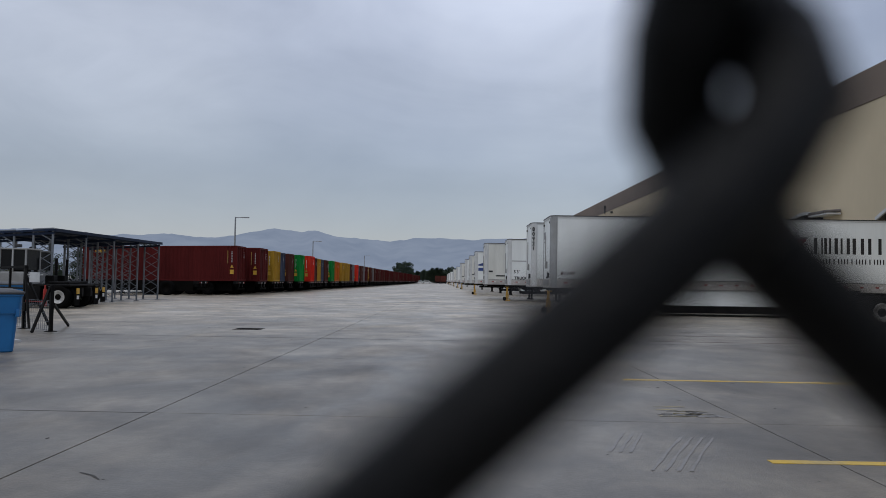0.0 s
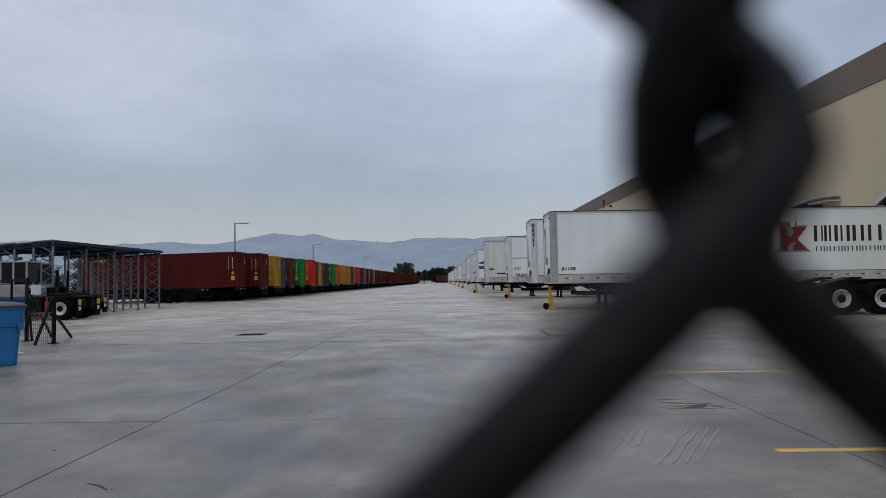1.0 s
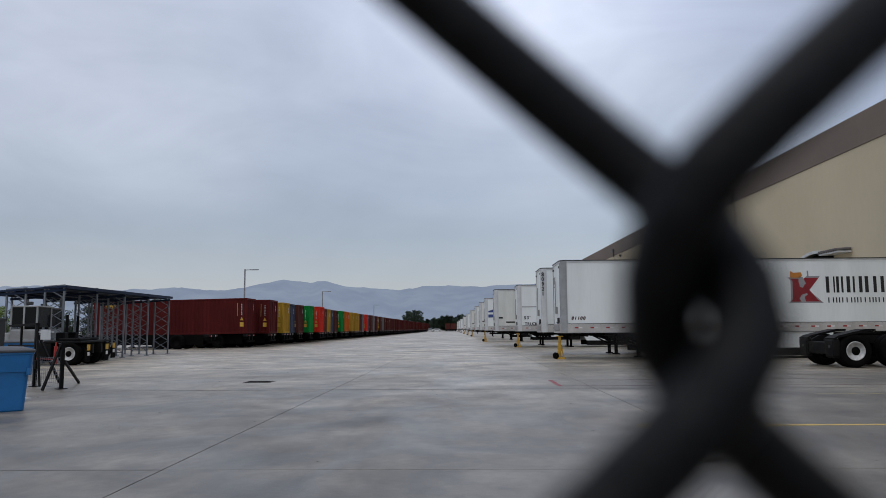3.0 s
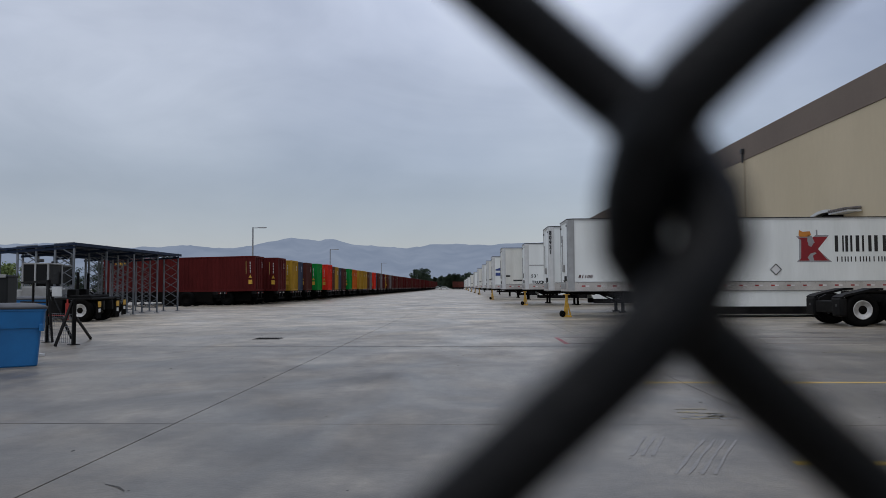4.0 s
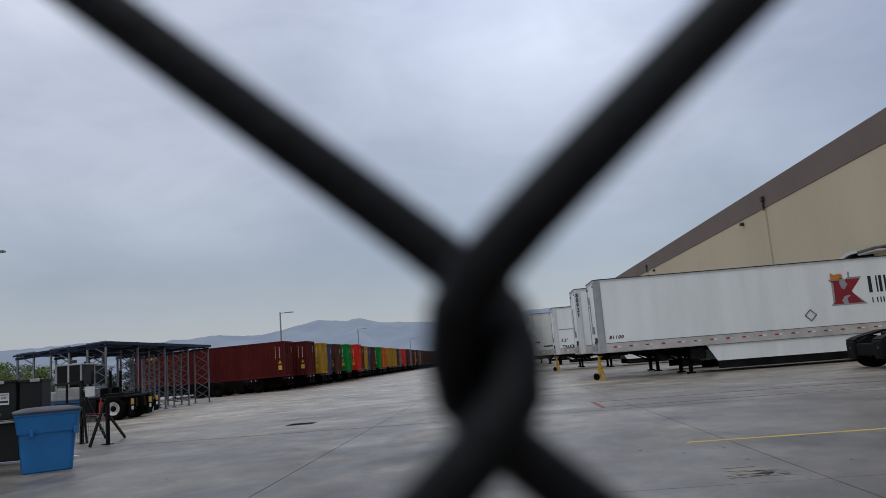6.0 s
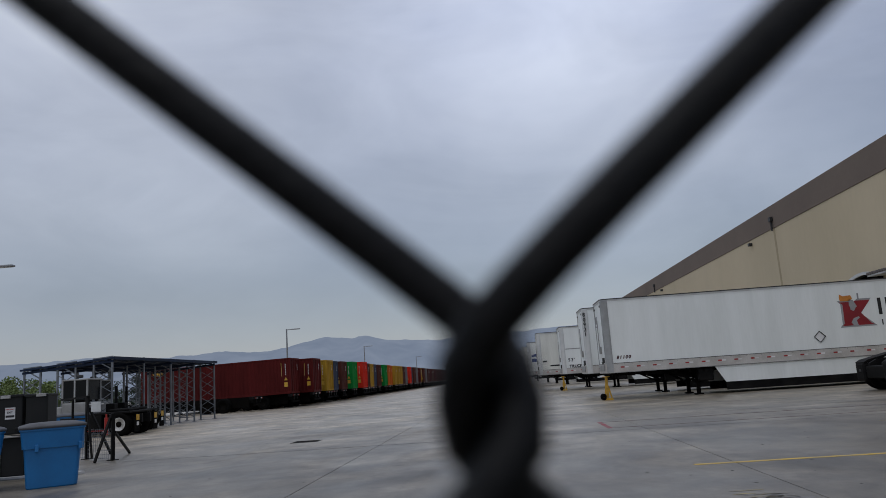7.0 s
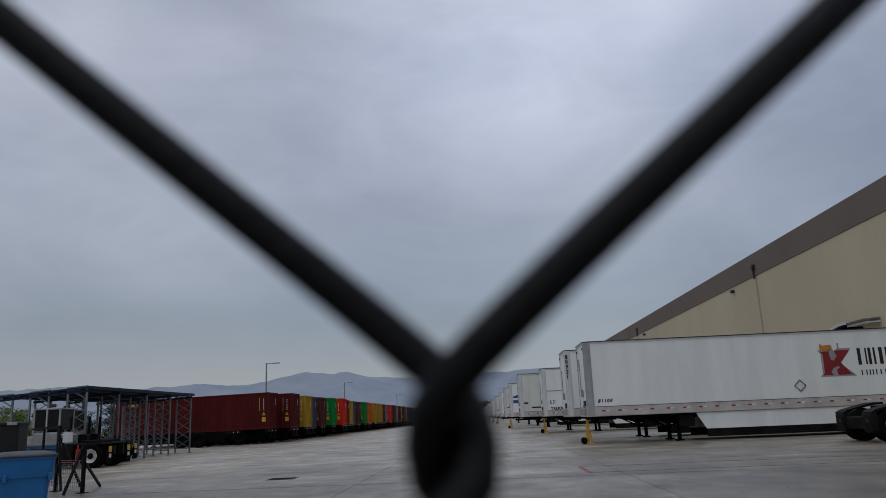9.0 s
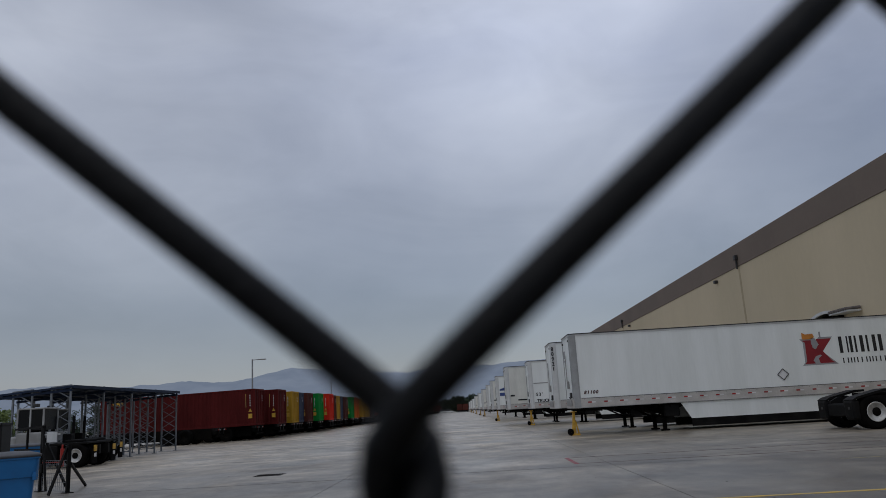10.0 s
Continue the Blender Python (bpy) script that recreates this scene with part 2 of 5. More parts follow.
M = {
    "concrete": concrete_material(),
    "mountain": distance_material(),
    "wire": mat("black coated fence wire", (0.0028, 0.0031, 0.0035), 0.45, second=(0.002, 0.0019, 0.0018), scale=120, fine=0.3, fine_scale=900, bump=0.15, bump_scale=500, spec=0.16),
    "white": mat("white trailer sheet", (0.80, 0.83, 0.81), 0.42, second=(0.73, 0.76, 0.735), scale=0.8, stretch=(2.0, 2.0, 0.25), fine=0.05, fine_scale=7, bump=0.05, bump_scale=3),
    "old_white": mat("weathered white trailer sheet", (0.73, 0.73, 0.67), 0.5, second=(0.60, 0.60, 0.54), scale=0.9, stretch=(2, 2, 0.3), fine=0.08, fine_scale=8, bump=0.05, bump_scale=3),
    "alu": mat("dull aluminium rail", (0.42, 0.42, 0.41), 0.45, 0.6, second=(0.30, 0.29, 0.27), scale=2.0, fine=0.15, fine_scale=30),
    "rail": mat("dirty grey-brown bottom rail", (0.54, 0.52, 0.49), 0.5, 0.1, second=(0.40, 0.38, 0.35), scale=1.5, fine=0.15, fine_scale=20),
    "light_post": mat("light grey corner post", (0.60, 0.61, 0.60), 0.5, 0.05, second=(0.50, 0.51, 0.50), scale=2, fine=0.1),
    # darker copy of the grey corner post, the shade on its curve painted in
    "shaded_post": mat("shaded grey corner sheet", (0.36, 0.37, 0.37), 0.5, 0.2, second=(0.27, 0.275, 0.27), scale=2, fine=0.1),
    "grey_post": mat("grey corner post", (0.34, 0.34, 0.33), 0.5, 0.3, second=(0.26, 0.26, 0.25), scale=2, fine=0.1),
    "black": mat("black frame paint", (0.0042, 0.0042, 0.0045), 0.55, spec=0.08, second=(0.011, 0.0105, 0.010), scale=2, fine=0.3, fine_scale=40),
    "under": mat("dark underframe steel", (0.0036, 0.0034, 0.0032), 0.8, spec=0.04, second=(0.0065, 0.0055, 0.0045), scale=1.5, fine=0.3),
    "rubber": mat("tyre rubber", (0.0035, 0.0035, 0.0035), 0.85, spec=0.04, second=(0.006, 0.0055, 0.005), scale=4, fine=0.2, bump=0.2, bump_scale=60),
    "rim": mat("white painted rim", (0.62, 0.62, 0.60), 0.45, 0.2, second=(0.35, 0.34, 0.32), scale=5, fine=0.15),
    "hub": mat("dark greasy hub", (0.05, 0.05, 0.05), 0.5, 0.4),
    "yellow": mat("yellow safety paint", (0.62, 0.36, 0.03), 0.5, second=(0.42, 0.24, 0.03), scale=6, fine=0.15),
    "line_yellow": mat("worn yellow road paint", (0.58, 0.38, 0.05), 0.7, second=(0.40, 0.30, 0.12), scale=3.0, amount=0.5, fine=0.3, fine_scale=25),
    "line_red": mat("worn red road paint", (0.26, 0.03, 0.045), 0.7, second=(0.23, 0.10, 0.10), scale=2.2, amount=0.4, fine=0.3, fine_scale=25),
    "line_faded": mat("nearly gone dark red road paint", (0.085, 0.05, 0.048), 0.75, second=(0.17, 0.15, 0.14), scale=1.6, amount=0.5, fine=0.3, fine_scale=25),
    "mark": mat("dark rubber mark", (0.08, 0.075, 0.07), 0.5, second=(0.15, 0.14, 0.128), scale=2.0, fine=0.3, fine_scale=20, spec=0.6),
    "scuff": mat("pale scuffed concrete", (0.175, 0.162, 0.146), 0.42, second=(0.14, 0.13, 0.118), scale=6.0, fine=0.3, fine_scale=30, spec=0.75),
    "old_yellow": mat("old worn yellow paint", (0.30, 0.25, 0.12), 0.7, second=(0.19, 0.175, 0.14), scale=5.0, fine=0.3, fine_scale=30, spec=0.7),
    "plum": mat("dark plum lettering", (0.07, 0.012, 0.016), 0.5),
    "joint": mat("dark joint filler", (0.05, 0.048, 0.045), 0.9, second=(0.10, 0.095, 0.09), scale=3, fine=0.3),
    "tape_red": mat("red reflective tape", (0.35, 0.02, 0.02), 0.35),
    "tape_white": mat("white reflective tape", (0.75, 0.75, 0.74), 0.35),
    "ink": mat("black lettering", (0.012, 0.012, 0.014), 0.45),
    "logo_red": mat("dark red decal", (0.27, 0.012, 0.02), 0.4, second=(0.20, 0.01, 0.018), scale=2),
    "logo_grey": mat("grey decal edge", (0.36, 0.36, 0.37), 0.45),
    "logo_orange": mat("orange decal", (0.72, 0.27, 0.04), 0.45),
    "logo_blue": mat("blue decal", (0.03, 0.06, 0.22), 0.45),
    "wall": mat("beige painted concrete wall", (0.60, 0.505, 0.345), 0.85, second=(0.54, 0.455, 0.305), scale=0.15, stretch=(1, 1, 0.4), fine=0.04, fine_scale=3, bump=0.15, bump_scale=25),
    "band": mat("brown painted parapet band", (0.185, 0.145, 0.115), 0.85, second=(0.16, 0.125, 0.10), scale=0.2, fine=0.06, fine_scale=4, bump=0.15, bump_scale=25),
    "roof_dark": mat("dark flat roof", (0.12, 0.12, 0.12), 0.9, scale=0.3),
    "stain": mat("rust streak", (0.36, 0.285, 0.175), 0.9, second=(0.47, 0.39, 0.255), scale=3, stretch=(1, 1, 0.2), amount=0.8),
    "terracotta": mat("grey clay roof tile", (0.17, 0.15, 0.14), 0.8, second=(0.11, 0.10, 0.095), scale=4, fine=0.2),
    "canopy_blue": mat("dark blue metal roofing", (0.012, 0.024, 0.055), 0.6, 0.0, spec=0.2, second=(0.009, 0.017, 0.038), scale=0.8, fine=0.15),
    "galv": mat("galvanised steel", (0.20, 0.215, 0.235), 0.5, 0.4, second=(0.13, 0.145, 0.16), scale=3, fine=0.15),
    "pole": mat("grey lamp pole", (0.30, 0.31, 0.32), 0.5, 0.4, second=(0.24, 0.25, 0.26), scale=2),
    "lamp_glass": mat("unlit lamp lens", (0.45, 0.46, 0.47), 0.3),
    "bin_blue": mat("blue moulded plastic", (0.0075, 0.14, 0.365), 0.45, second=(0.0065, 0.118, 0.31), scale=2.5, fine=0.06, fine_scale=30, bump=0.08, bump_scale=50, vary=0.05),
    "lid_grey": mat("dusty dark grey lid", (0.085, 0.088, 0.095), 0.6, second=(0.05, 0.052, 0.056), scale=3, fine=0.15),
    "box_black": mat("black steel skip", (0.009, 0.010, 0.010), 0.6, spec=0.25, second=(0.014, 0.0145, 0.014), scale=1.2, fine=0.2, bump=0.05, bump_scale=4),
    "sign_white": mat("white sign sheet", (0.75, 0.75, 0.74), 0.5),
    "sign_red": mat("red sign ink", (0.45, 0.03, 0.03), 0.5),
    "cab_white": mat("dirty white cab paint", (0.33, 0.34, 0.335), 0.5, second=(0.20, 0.20, 0.195), scale=1.5, fine=0.06),
    "glass": mat("dark cab glass", (0.010, 0.012, 0.014), 0.15, spec=0.12),
    "red_can": mat("red painted steel", (0.42, 0.03, 0.02), 0.4, second=(0.34, 0.025, 0.018), scale=4),
    "bark": mat("bark", (0.07, 0.05, 0.035), 0.9, second=(0.045, 0.032, 0.024), scale=6, fine=0.3, bump=0.5, bump_scale=12),
    "leaf_dark": mat("dark green foliage", (0.020, 0.040, 0.016), 0.8, second=(0.011, 0.024, 0.010), scale=0.6, fine=0.3, fine_scale=5),
    "leaf_light": mat("sunlit green foliage", (0.14, 0.185, 0.04), 0.7, second=(0.065, 0.105, 0.025), scale=0.8, fine=0.3, fine_scale=5),
}
PAINT = {
    "maroon": (0.098, 0.013, 0.012), "brown": (0.10, 0.032, 0.024), "ochre": (0.44, 0.255, 0.03), "slate": (0.06, 0.072, 0.11),
    "green": (0.010, 0.25, 0.045), "red": (0.68, 0.035, 0.018), "orange": (0.55, 0.13, 0.015), "grey": (0.20, 0.18, 0.18),
}
for key, c in PAINT.items():
    M["paint_" + key] = mat("%s container paint" % key, c, 0.65, spec=0.08, second=tuple(v * 0.72 for v in c), scale=0.9, stretch=(1, 1, 0.4),
                            fine=0.12, fine_scale=9, vary=0.12, bump=0.05, bump_scale=6)


# ---- mesh helpers ----
def box(bm, x0, x1, y0, y1, z0, z1, bevel=0.0):
    made = bmesh.ops.create_cube(bm, size=1.0)["verts"]
    bmesh.ops.scale(bm, vec=(x1 - x0, y1 - y0, z1 - z0), verts=made)
    bmesh.ops.translate(bm, vec=((x0 + x1) / 2, (y0 + y1) / 2, (z0 + z1) / 2), verts=made)
    if bevel:
        edges = list({e for v in made for e in v.link_edges})
        bmesh.ops.bevel(bm, geom=edges, offset=bevel, segments=2, affect="EDGES", profile=0.5)


def rod(bm, a, b, r, seg=8, r2=None):
    a, b = Vector(a), Vector(b)
    d = b - a
    m = Matrix.Translation((a + b) / 2) @ d.to_track_quat("Z", "Y").to_matrix().to_4x4()
    bmesh.ops.create_cone(bm, cap_ends=True, segments=seg, radius1=r, radius2=r if r2 is None else r2, depth=d.length, matrix=m)


def bar(bm, a, b, w, h):
    """A square bar from a to b."""
    a, b = Vector(a), Vector(b)
    d = b - a
    m = Matrix.Translation((a + b) / 2) @ d.to_track_quat("Z", "Y").to_matrix().to_4x4() @ Matrix.Diagonal((w, h, d.length, 1))
    bmesh.ops.create_cube(bm, size=1.0, matrix=m)


def prism(bm, outline, axis, lo, hi):
    """A flat outline of (u, v) pushed along an axis: 'x' takes (y, z), 'y' takes (x, z), 'z' takes (x, y)."""
    def at(u, v, w):
        return {"x": (w, u, v), "y": (u, w, v), "z": (u, v, w)}[axis]
    a = [bm.verts.new(at(u, v, lo)) for u, v in outline]
    b = [bm.verts.new(at(u, v, hi)) for u, v in outline]
    k = len(outline)
    bm.faces.new(a)
    bm.faces.new(b[::-1])
    for i in range(k):
        bm.faces.new((a[i], b[i], b[(i + 1) % k], a[(i + 1) % k]))
    bmesh.ops.recalc_face_normals(bm, faces=bm.faces)


def lathe(bm, profile, centre, axis="y", seg=20, ring_only=False):
    """A ring shape from (radius, offset along the axis)."""
    rings = []
    for r, o in profile:
        ring = []
        for i in range(seg):
            a = 2 * math.pi * i / seg
            u, v = r * math.cos(a), r * math.sin(a)
            p = {"y": (u, o, v), "z": (u, v, o), "x": (o, u, v)}[axis]
            ring.append(bm.verts.new(Vector(centre) + Vector(p)))
        rings.append(ring)
    for p, q in zip(rings, rings[1:] + (rings[:1] if ring_only else [])):
        for i in range(seg):
            bm.faces.new((p[i], p[(i + 1) % seg], q[(i + 1) % seg], q[i]))
    if not ring_only:
        bm.faces.new(rings[0][::-1])
        bm.faces.new(rings[-1])
    bmesh.ops.recalc_face_normals(bm, faces=bm.faces)


def mesh_of(bm, name, material, smooth=False):
    me = bpy.data.meshes.new(name)
    bm.to_mesh(me)
    bm.free()
    me.materials.append(material)
    if smooth:
        for p in me.polygons:
            p.use_smooth = True
    return me


def part(name, bm, material, parent, label="", smooth=False):
    ob = new(name, mesh_of(bm, name, material, smooth))
    ob.parent = parent
    if label:
        ob["label"] = label
    return ob


def piece(name, mesh, parent, m=None):
    ob = new(name, mesh)
    ob.parent = parent
    if m is not None:
        ob.matrix_basis = m
    return ob


def thing(name, m, label, category, group="", kind=""):
    ob = new(name)
    ob.empty_display_size = 0.2
    ob.matrix_basis = m
    return tagged(ob, label, category, group, kind)


def solo(name, bm, material, label, category, group="", kind="", smooth=False):
    return tagged(new(name, mesh_of(bm, name, material, smooth)), label, category, group, kind)


def lettering(text, size, depth, material, parent, m, label="", bold=0.022, slant=0.0):
    """Raised letters in the built-in font, lying in the plane of the pose m."""
    cu = bpy.data.curves.new("lettering", "FONT")
    cu.body, cu.size, cu.extrude = text, size, depth
    cu.shear = slant
    tmp = bpy.data.objects.new("lettering", cu)
    scene.collection.objects.link(tmp)
    me = bpy.data.meshes.new_from_object(tmp.evaluated_get(bpy.context.evaluated_depsgraph_get()))
    bpy.data.objects.remove(tmp)
    bm = bmesh.new()                                              # thicker strokes: the outline laid down several times, a little apart
    w = size * bold
    for dx, dy in ((0, 0), (w, 0), (-w, 0), (0, w), (0, -w)):
        k = len(bm.verts)
        bm.from_mesh(me)
        bm.verts.ensure_lookup_table()
        bmesh.ops.translate(bm, vec=(dx, dy, 0.0003 * (k > 0) + dx * 0.01 + dy * 0.02), verts=bm.verts[k:])
    bm.to_mesh(me)
    bm.free()
    me.materials.clear()
    me.materials.append(material)
    ob = new("lettering", me)
    ob.parent = parent
    ob.matrix_basis = m
    if label:
        ob["label"] = label
    return ob


# ---- ground ----
bm = bmesh.new()
bmesh.ops.create_grid(bm, x_segments=2, y_segments=2, size=4500)
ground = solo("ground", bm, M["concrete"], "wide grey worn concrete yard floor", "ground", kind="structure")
ground.location.z = -0.03
SX, SY = 5.67, 9.15
bm = bmesh.new()
box(bm, 0.006, SX - 0.006, 0.006, SY - 0.006, -0.03, 0.0, 0.004)
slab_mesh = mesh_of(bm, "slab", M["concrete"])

# ---- mountains behind the yard: azimuth and elevation of the skyline, degrees ----
RIDGE = [(-60, 2.6), (-48, 3.2), (-40, 2.7), (-31.5, 2.95), (-29.6, 3.12), (-27.2, 2.72), (-22.8, 2.95), (-21.3, 3.1), (-19.4, 2.97), (-18.2, 2.85),
         (-16.2, 3.17), (-15, 3.46), (-13.3, 3.72), (-11.6, 3.55), (-10.4, 3.68), (-9.1, 3.27), (-7, 3.12), (-4.8, 2.97), (-2.6, 3.26),
         (-0.9, 3.3), (0.4, 3.18), (2.2, 3.24), (5, 3.36), (9, 3.3), (20, 2.8), (40, 2.6), (60, 2.5)]
bm = bmesh.new()
rows = []
az = np.arange(-60, 60.01, 0.25)
el = np.interp(az, [a for a, e in RIDGE], [e for a, e in RIDGE])
for j in range(9):
    v = j / 8
    ring = []
    for a, e in zip(az, el):
        D = 3000 + 900 * v
        rough = 0.11 * noise.fractal(Vector((a * 0.9, v * 2, 3.0)), 1.0, 2.0, 6)
        h = 1.3 + D * math.tan(radians(max(0.0, (e + rough) * (v ** 0.8)))) - (4 if j == 0 else 0)
        D += 120 * noise.fractal(Vector((a * 0.35, v * 1.5, 9.0)), 1.0, 2.0, 5) * (1 if 0 < j < 8 else 0)
        ring.append(bm.verts.new((D * math.sin(radians(a)), D * math.cos(radians(a)), h)))
    rows.append(ring)
for p, q in zip(rows, rows[1:]):
    for i in range(len(p) - 1):
        bm.faces.new((p[i], p[i + 1], q[i + 1], q[i]))
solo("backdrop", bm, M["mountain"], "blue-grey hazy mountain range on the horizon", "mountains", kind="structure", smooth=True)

# ---- the warehouse on the dock side ----
WX = 20.7
warehouse = thing("warehouse", pose(WX + 0.894, 0, 0, 0, 0, 0.75), "long beige concrete warehouse with a brown parapet band", "building")
bm = bmesh.new()
box(bm, 0, 60, 4, 330, -0.2, 10.74)
part("wall", bm, M["wall"], warehouse, "beige painted concrete wall")
bm = bmesh.new()
box(bm, -0.05, 60.05, 3.95, 330.05, 10.74, 12.48, 0.03)
part("parapet", bm, M["band"], warehouse, "brown painted parapet band")
bm = bmesh.new()
box(bm, 0.4, 59.6, 4.4, 329.6, 12.48, 12.53)
part("roof", bm, M["roof_dark"], warehouse)
for py in (56.6, 98.6, 140.6):                                   # roof drains with their rust streaks
    bm = bmesh.new()
    box(bm, -0.28, -0.051, py - 0.2, py + 0.2, 11.25, 11.6, 0.02)
    rod(bm, (-0.15, py, 10.55), (-0.15, py, 11.3), 0.07)
    part("roof_drain", bm, M["hub"], warehouse, "dark metal roof drain spout")
    bm = bmesh.new()
    box(bm, -0.006, 0.0, py - 0.17, py + 0.17, 4.5, 10.70)
    part("drain_streak", bm, M["stain"], warehouse, "rusty water streak")
for py in (61.6, 94.6, 128.0):
    bm = bmesh.new()
    box(bm, -0.30, -0.02, py - 0.18, py + 0.18, 10.25, 10.5, 0.04)
    rod(bm, (-0.1, py, 10.35), (0.0, py, 10.35), 0.05)
    part("wall_lamp", bm, M["hub"], warehouse, "small dark wall lamp")


def dock_hood(y):
    """A curved tiled hood over a dock, standing out from the wall."""
    ob = thing("dock_hood", pose(WX + 0.894 - 0.0131 * y, y, 4.58) @ Matrix.Diagonal((1, 1.12, 1.08, 1)), "curved white-edged dock hood with grey tiles", "canopy", "hoods over the docks")
    n = 16
    arch = [(2.35 - 3.78 * i / n, 0.93 * math.sin(math.pi * (0.04 + 0.56 * i / n))) for i in range(n + 1)]
    bm = bmesh.new()
    prism(bm, arch + [(u - 0.02, v - 0.15) for u, v in arch[::-1]], "x", -0.80, -0.70)
    part("rim", bm, M["light_post"], ob, "pale curved rim")
    bm = bmesh.new()
    prism(bm, [(u, v - 0.04) for u, v in arch] + [(u, v - 0.12) for u, v in arch[::-1]], "x", -0.70, -0.01)
    part("shell", bm, M["hub"], ob, "dark underside of the hood")
    bm = bmesh.new()
    prism(bm, [(u, v - 0.12) for u, v in arch] + [(arch[-1][0], 0.45), (2.2, -0.3)], "x", -0.30, -0.02)
    part("back_panel", bm, M["under"], ob, "dark panel under the hood")
    for i in range(8):
        bm = bmesh.new()
        rod(bm, (-0.85, -1.42 - 0.235 * i, 0.76), (-0.01, -1.42 - 0.235 * i, 0.82), 0.075, 10)
        part("tile", bm, M["terracotta"], ob)
    bm = bmesh.new()
    box(bm, -0.78, -0.01, -3.15, -1.3, 0.62, 0.70)
    part("tile_board", bm, M["light_post"], ob, "pale board under the tiles")
    return ob


dock_hood(43.9)
dock_hood(33.4)


# ---- wheels ----
def tyre(bm, x, y, r=0.52, w=0.28):
    lathe(bm, [(r * 0.56, y - w / 2), (r * 0.86, y - w / 2), (r * 0.97, y - w * 0.4), (r, y - w * 0.2), (r, y + w * 0.2),
               (r * 0.97, y + w * 0.4), (r * 0.86, y + w / 2), (r * 0.56, y + w / 2)], (x, 0, r), "y", 28, True)


def rim(bm, x, y, r=0.52, side=-1):
    s = side
    lathe(bm, [(r * 0.58, y), (r * 0.57, y + s * 0.02), (r * 0.52, y + s * 0.015), (r * 0.48, y - s * 0.05), (r * 0.30, y - s * 0.075), (r * 0.1, y - s * 0.05)], (x, 0, r), "y", 24)


def hub(bm, x, y, r=0.52, side=-1):
    s = side
    lathe(bm, [(r * 0.37, y - s * 0.062), (r * 0.32, y - s * 0.02), (r * 0.2, y + s * 0.02), (r * 0.13, y + s * 0.03), (0.02, y + s * 0.04)], (x, 0, r), "y", 14)
    for k in range(5):
        a = 2 * math.pi * k / 5 + 0.3
        lathe(bm, [(r * 0.07, y - s * 0.06), (r * 0.06, y - s * 0.05)], (x + r * 0.43 * math.cos(a), 0, r + r * 0.43 * math.sin(a)), "y", 8)


def dual(parent, x, side_y, side, r=0.52):
    """Twin tyres on one end of an axle; side -1 faces the near side."""
    bm = bmesh.new()
    tyre(bm, x, side_y - side * 0.15, r)
    tyre(bm, x, side_y - side * 0.47, r)
    wheel = part("wheel", bm, M["rubber"], parent, "black rubber twin tyres", True)
    bm = bmesh.new()
    rim(bm, x, side_y - side * 0.02, r, side)
    part("rim", bm, M["rim"], wheel, "white painted steel rim", True)
    bm = bmesh.new()
    hub(bm, x, side_y - side * 0.02, r, side)
    part("hub", bm, M["under"], wheel, "dark greasy hub", True)


# ---- semi trailers: nose at x = 0, near side at y = 0 ----
LENGTH, WIDE = 16.15, 2.59


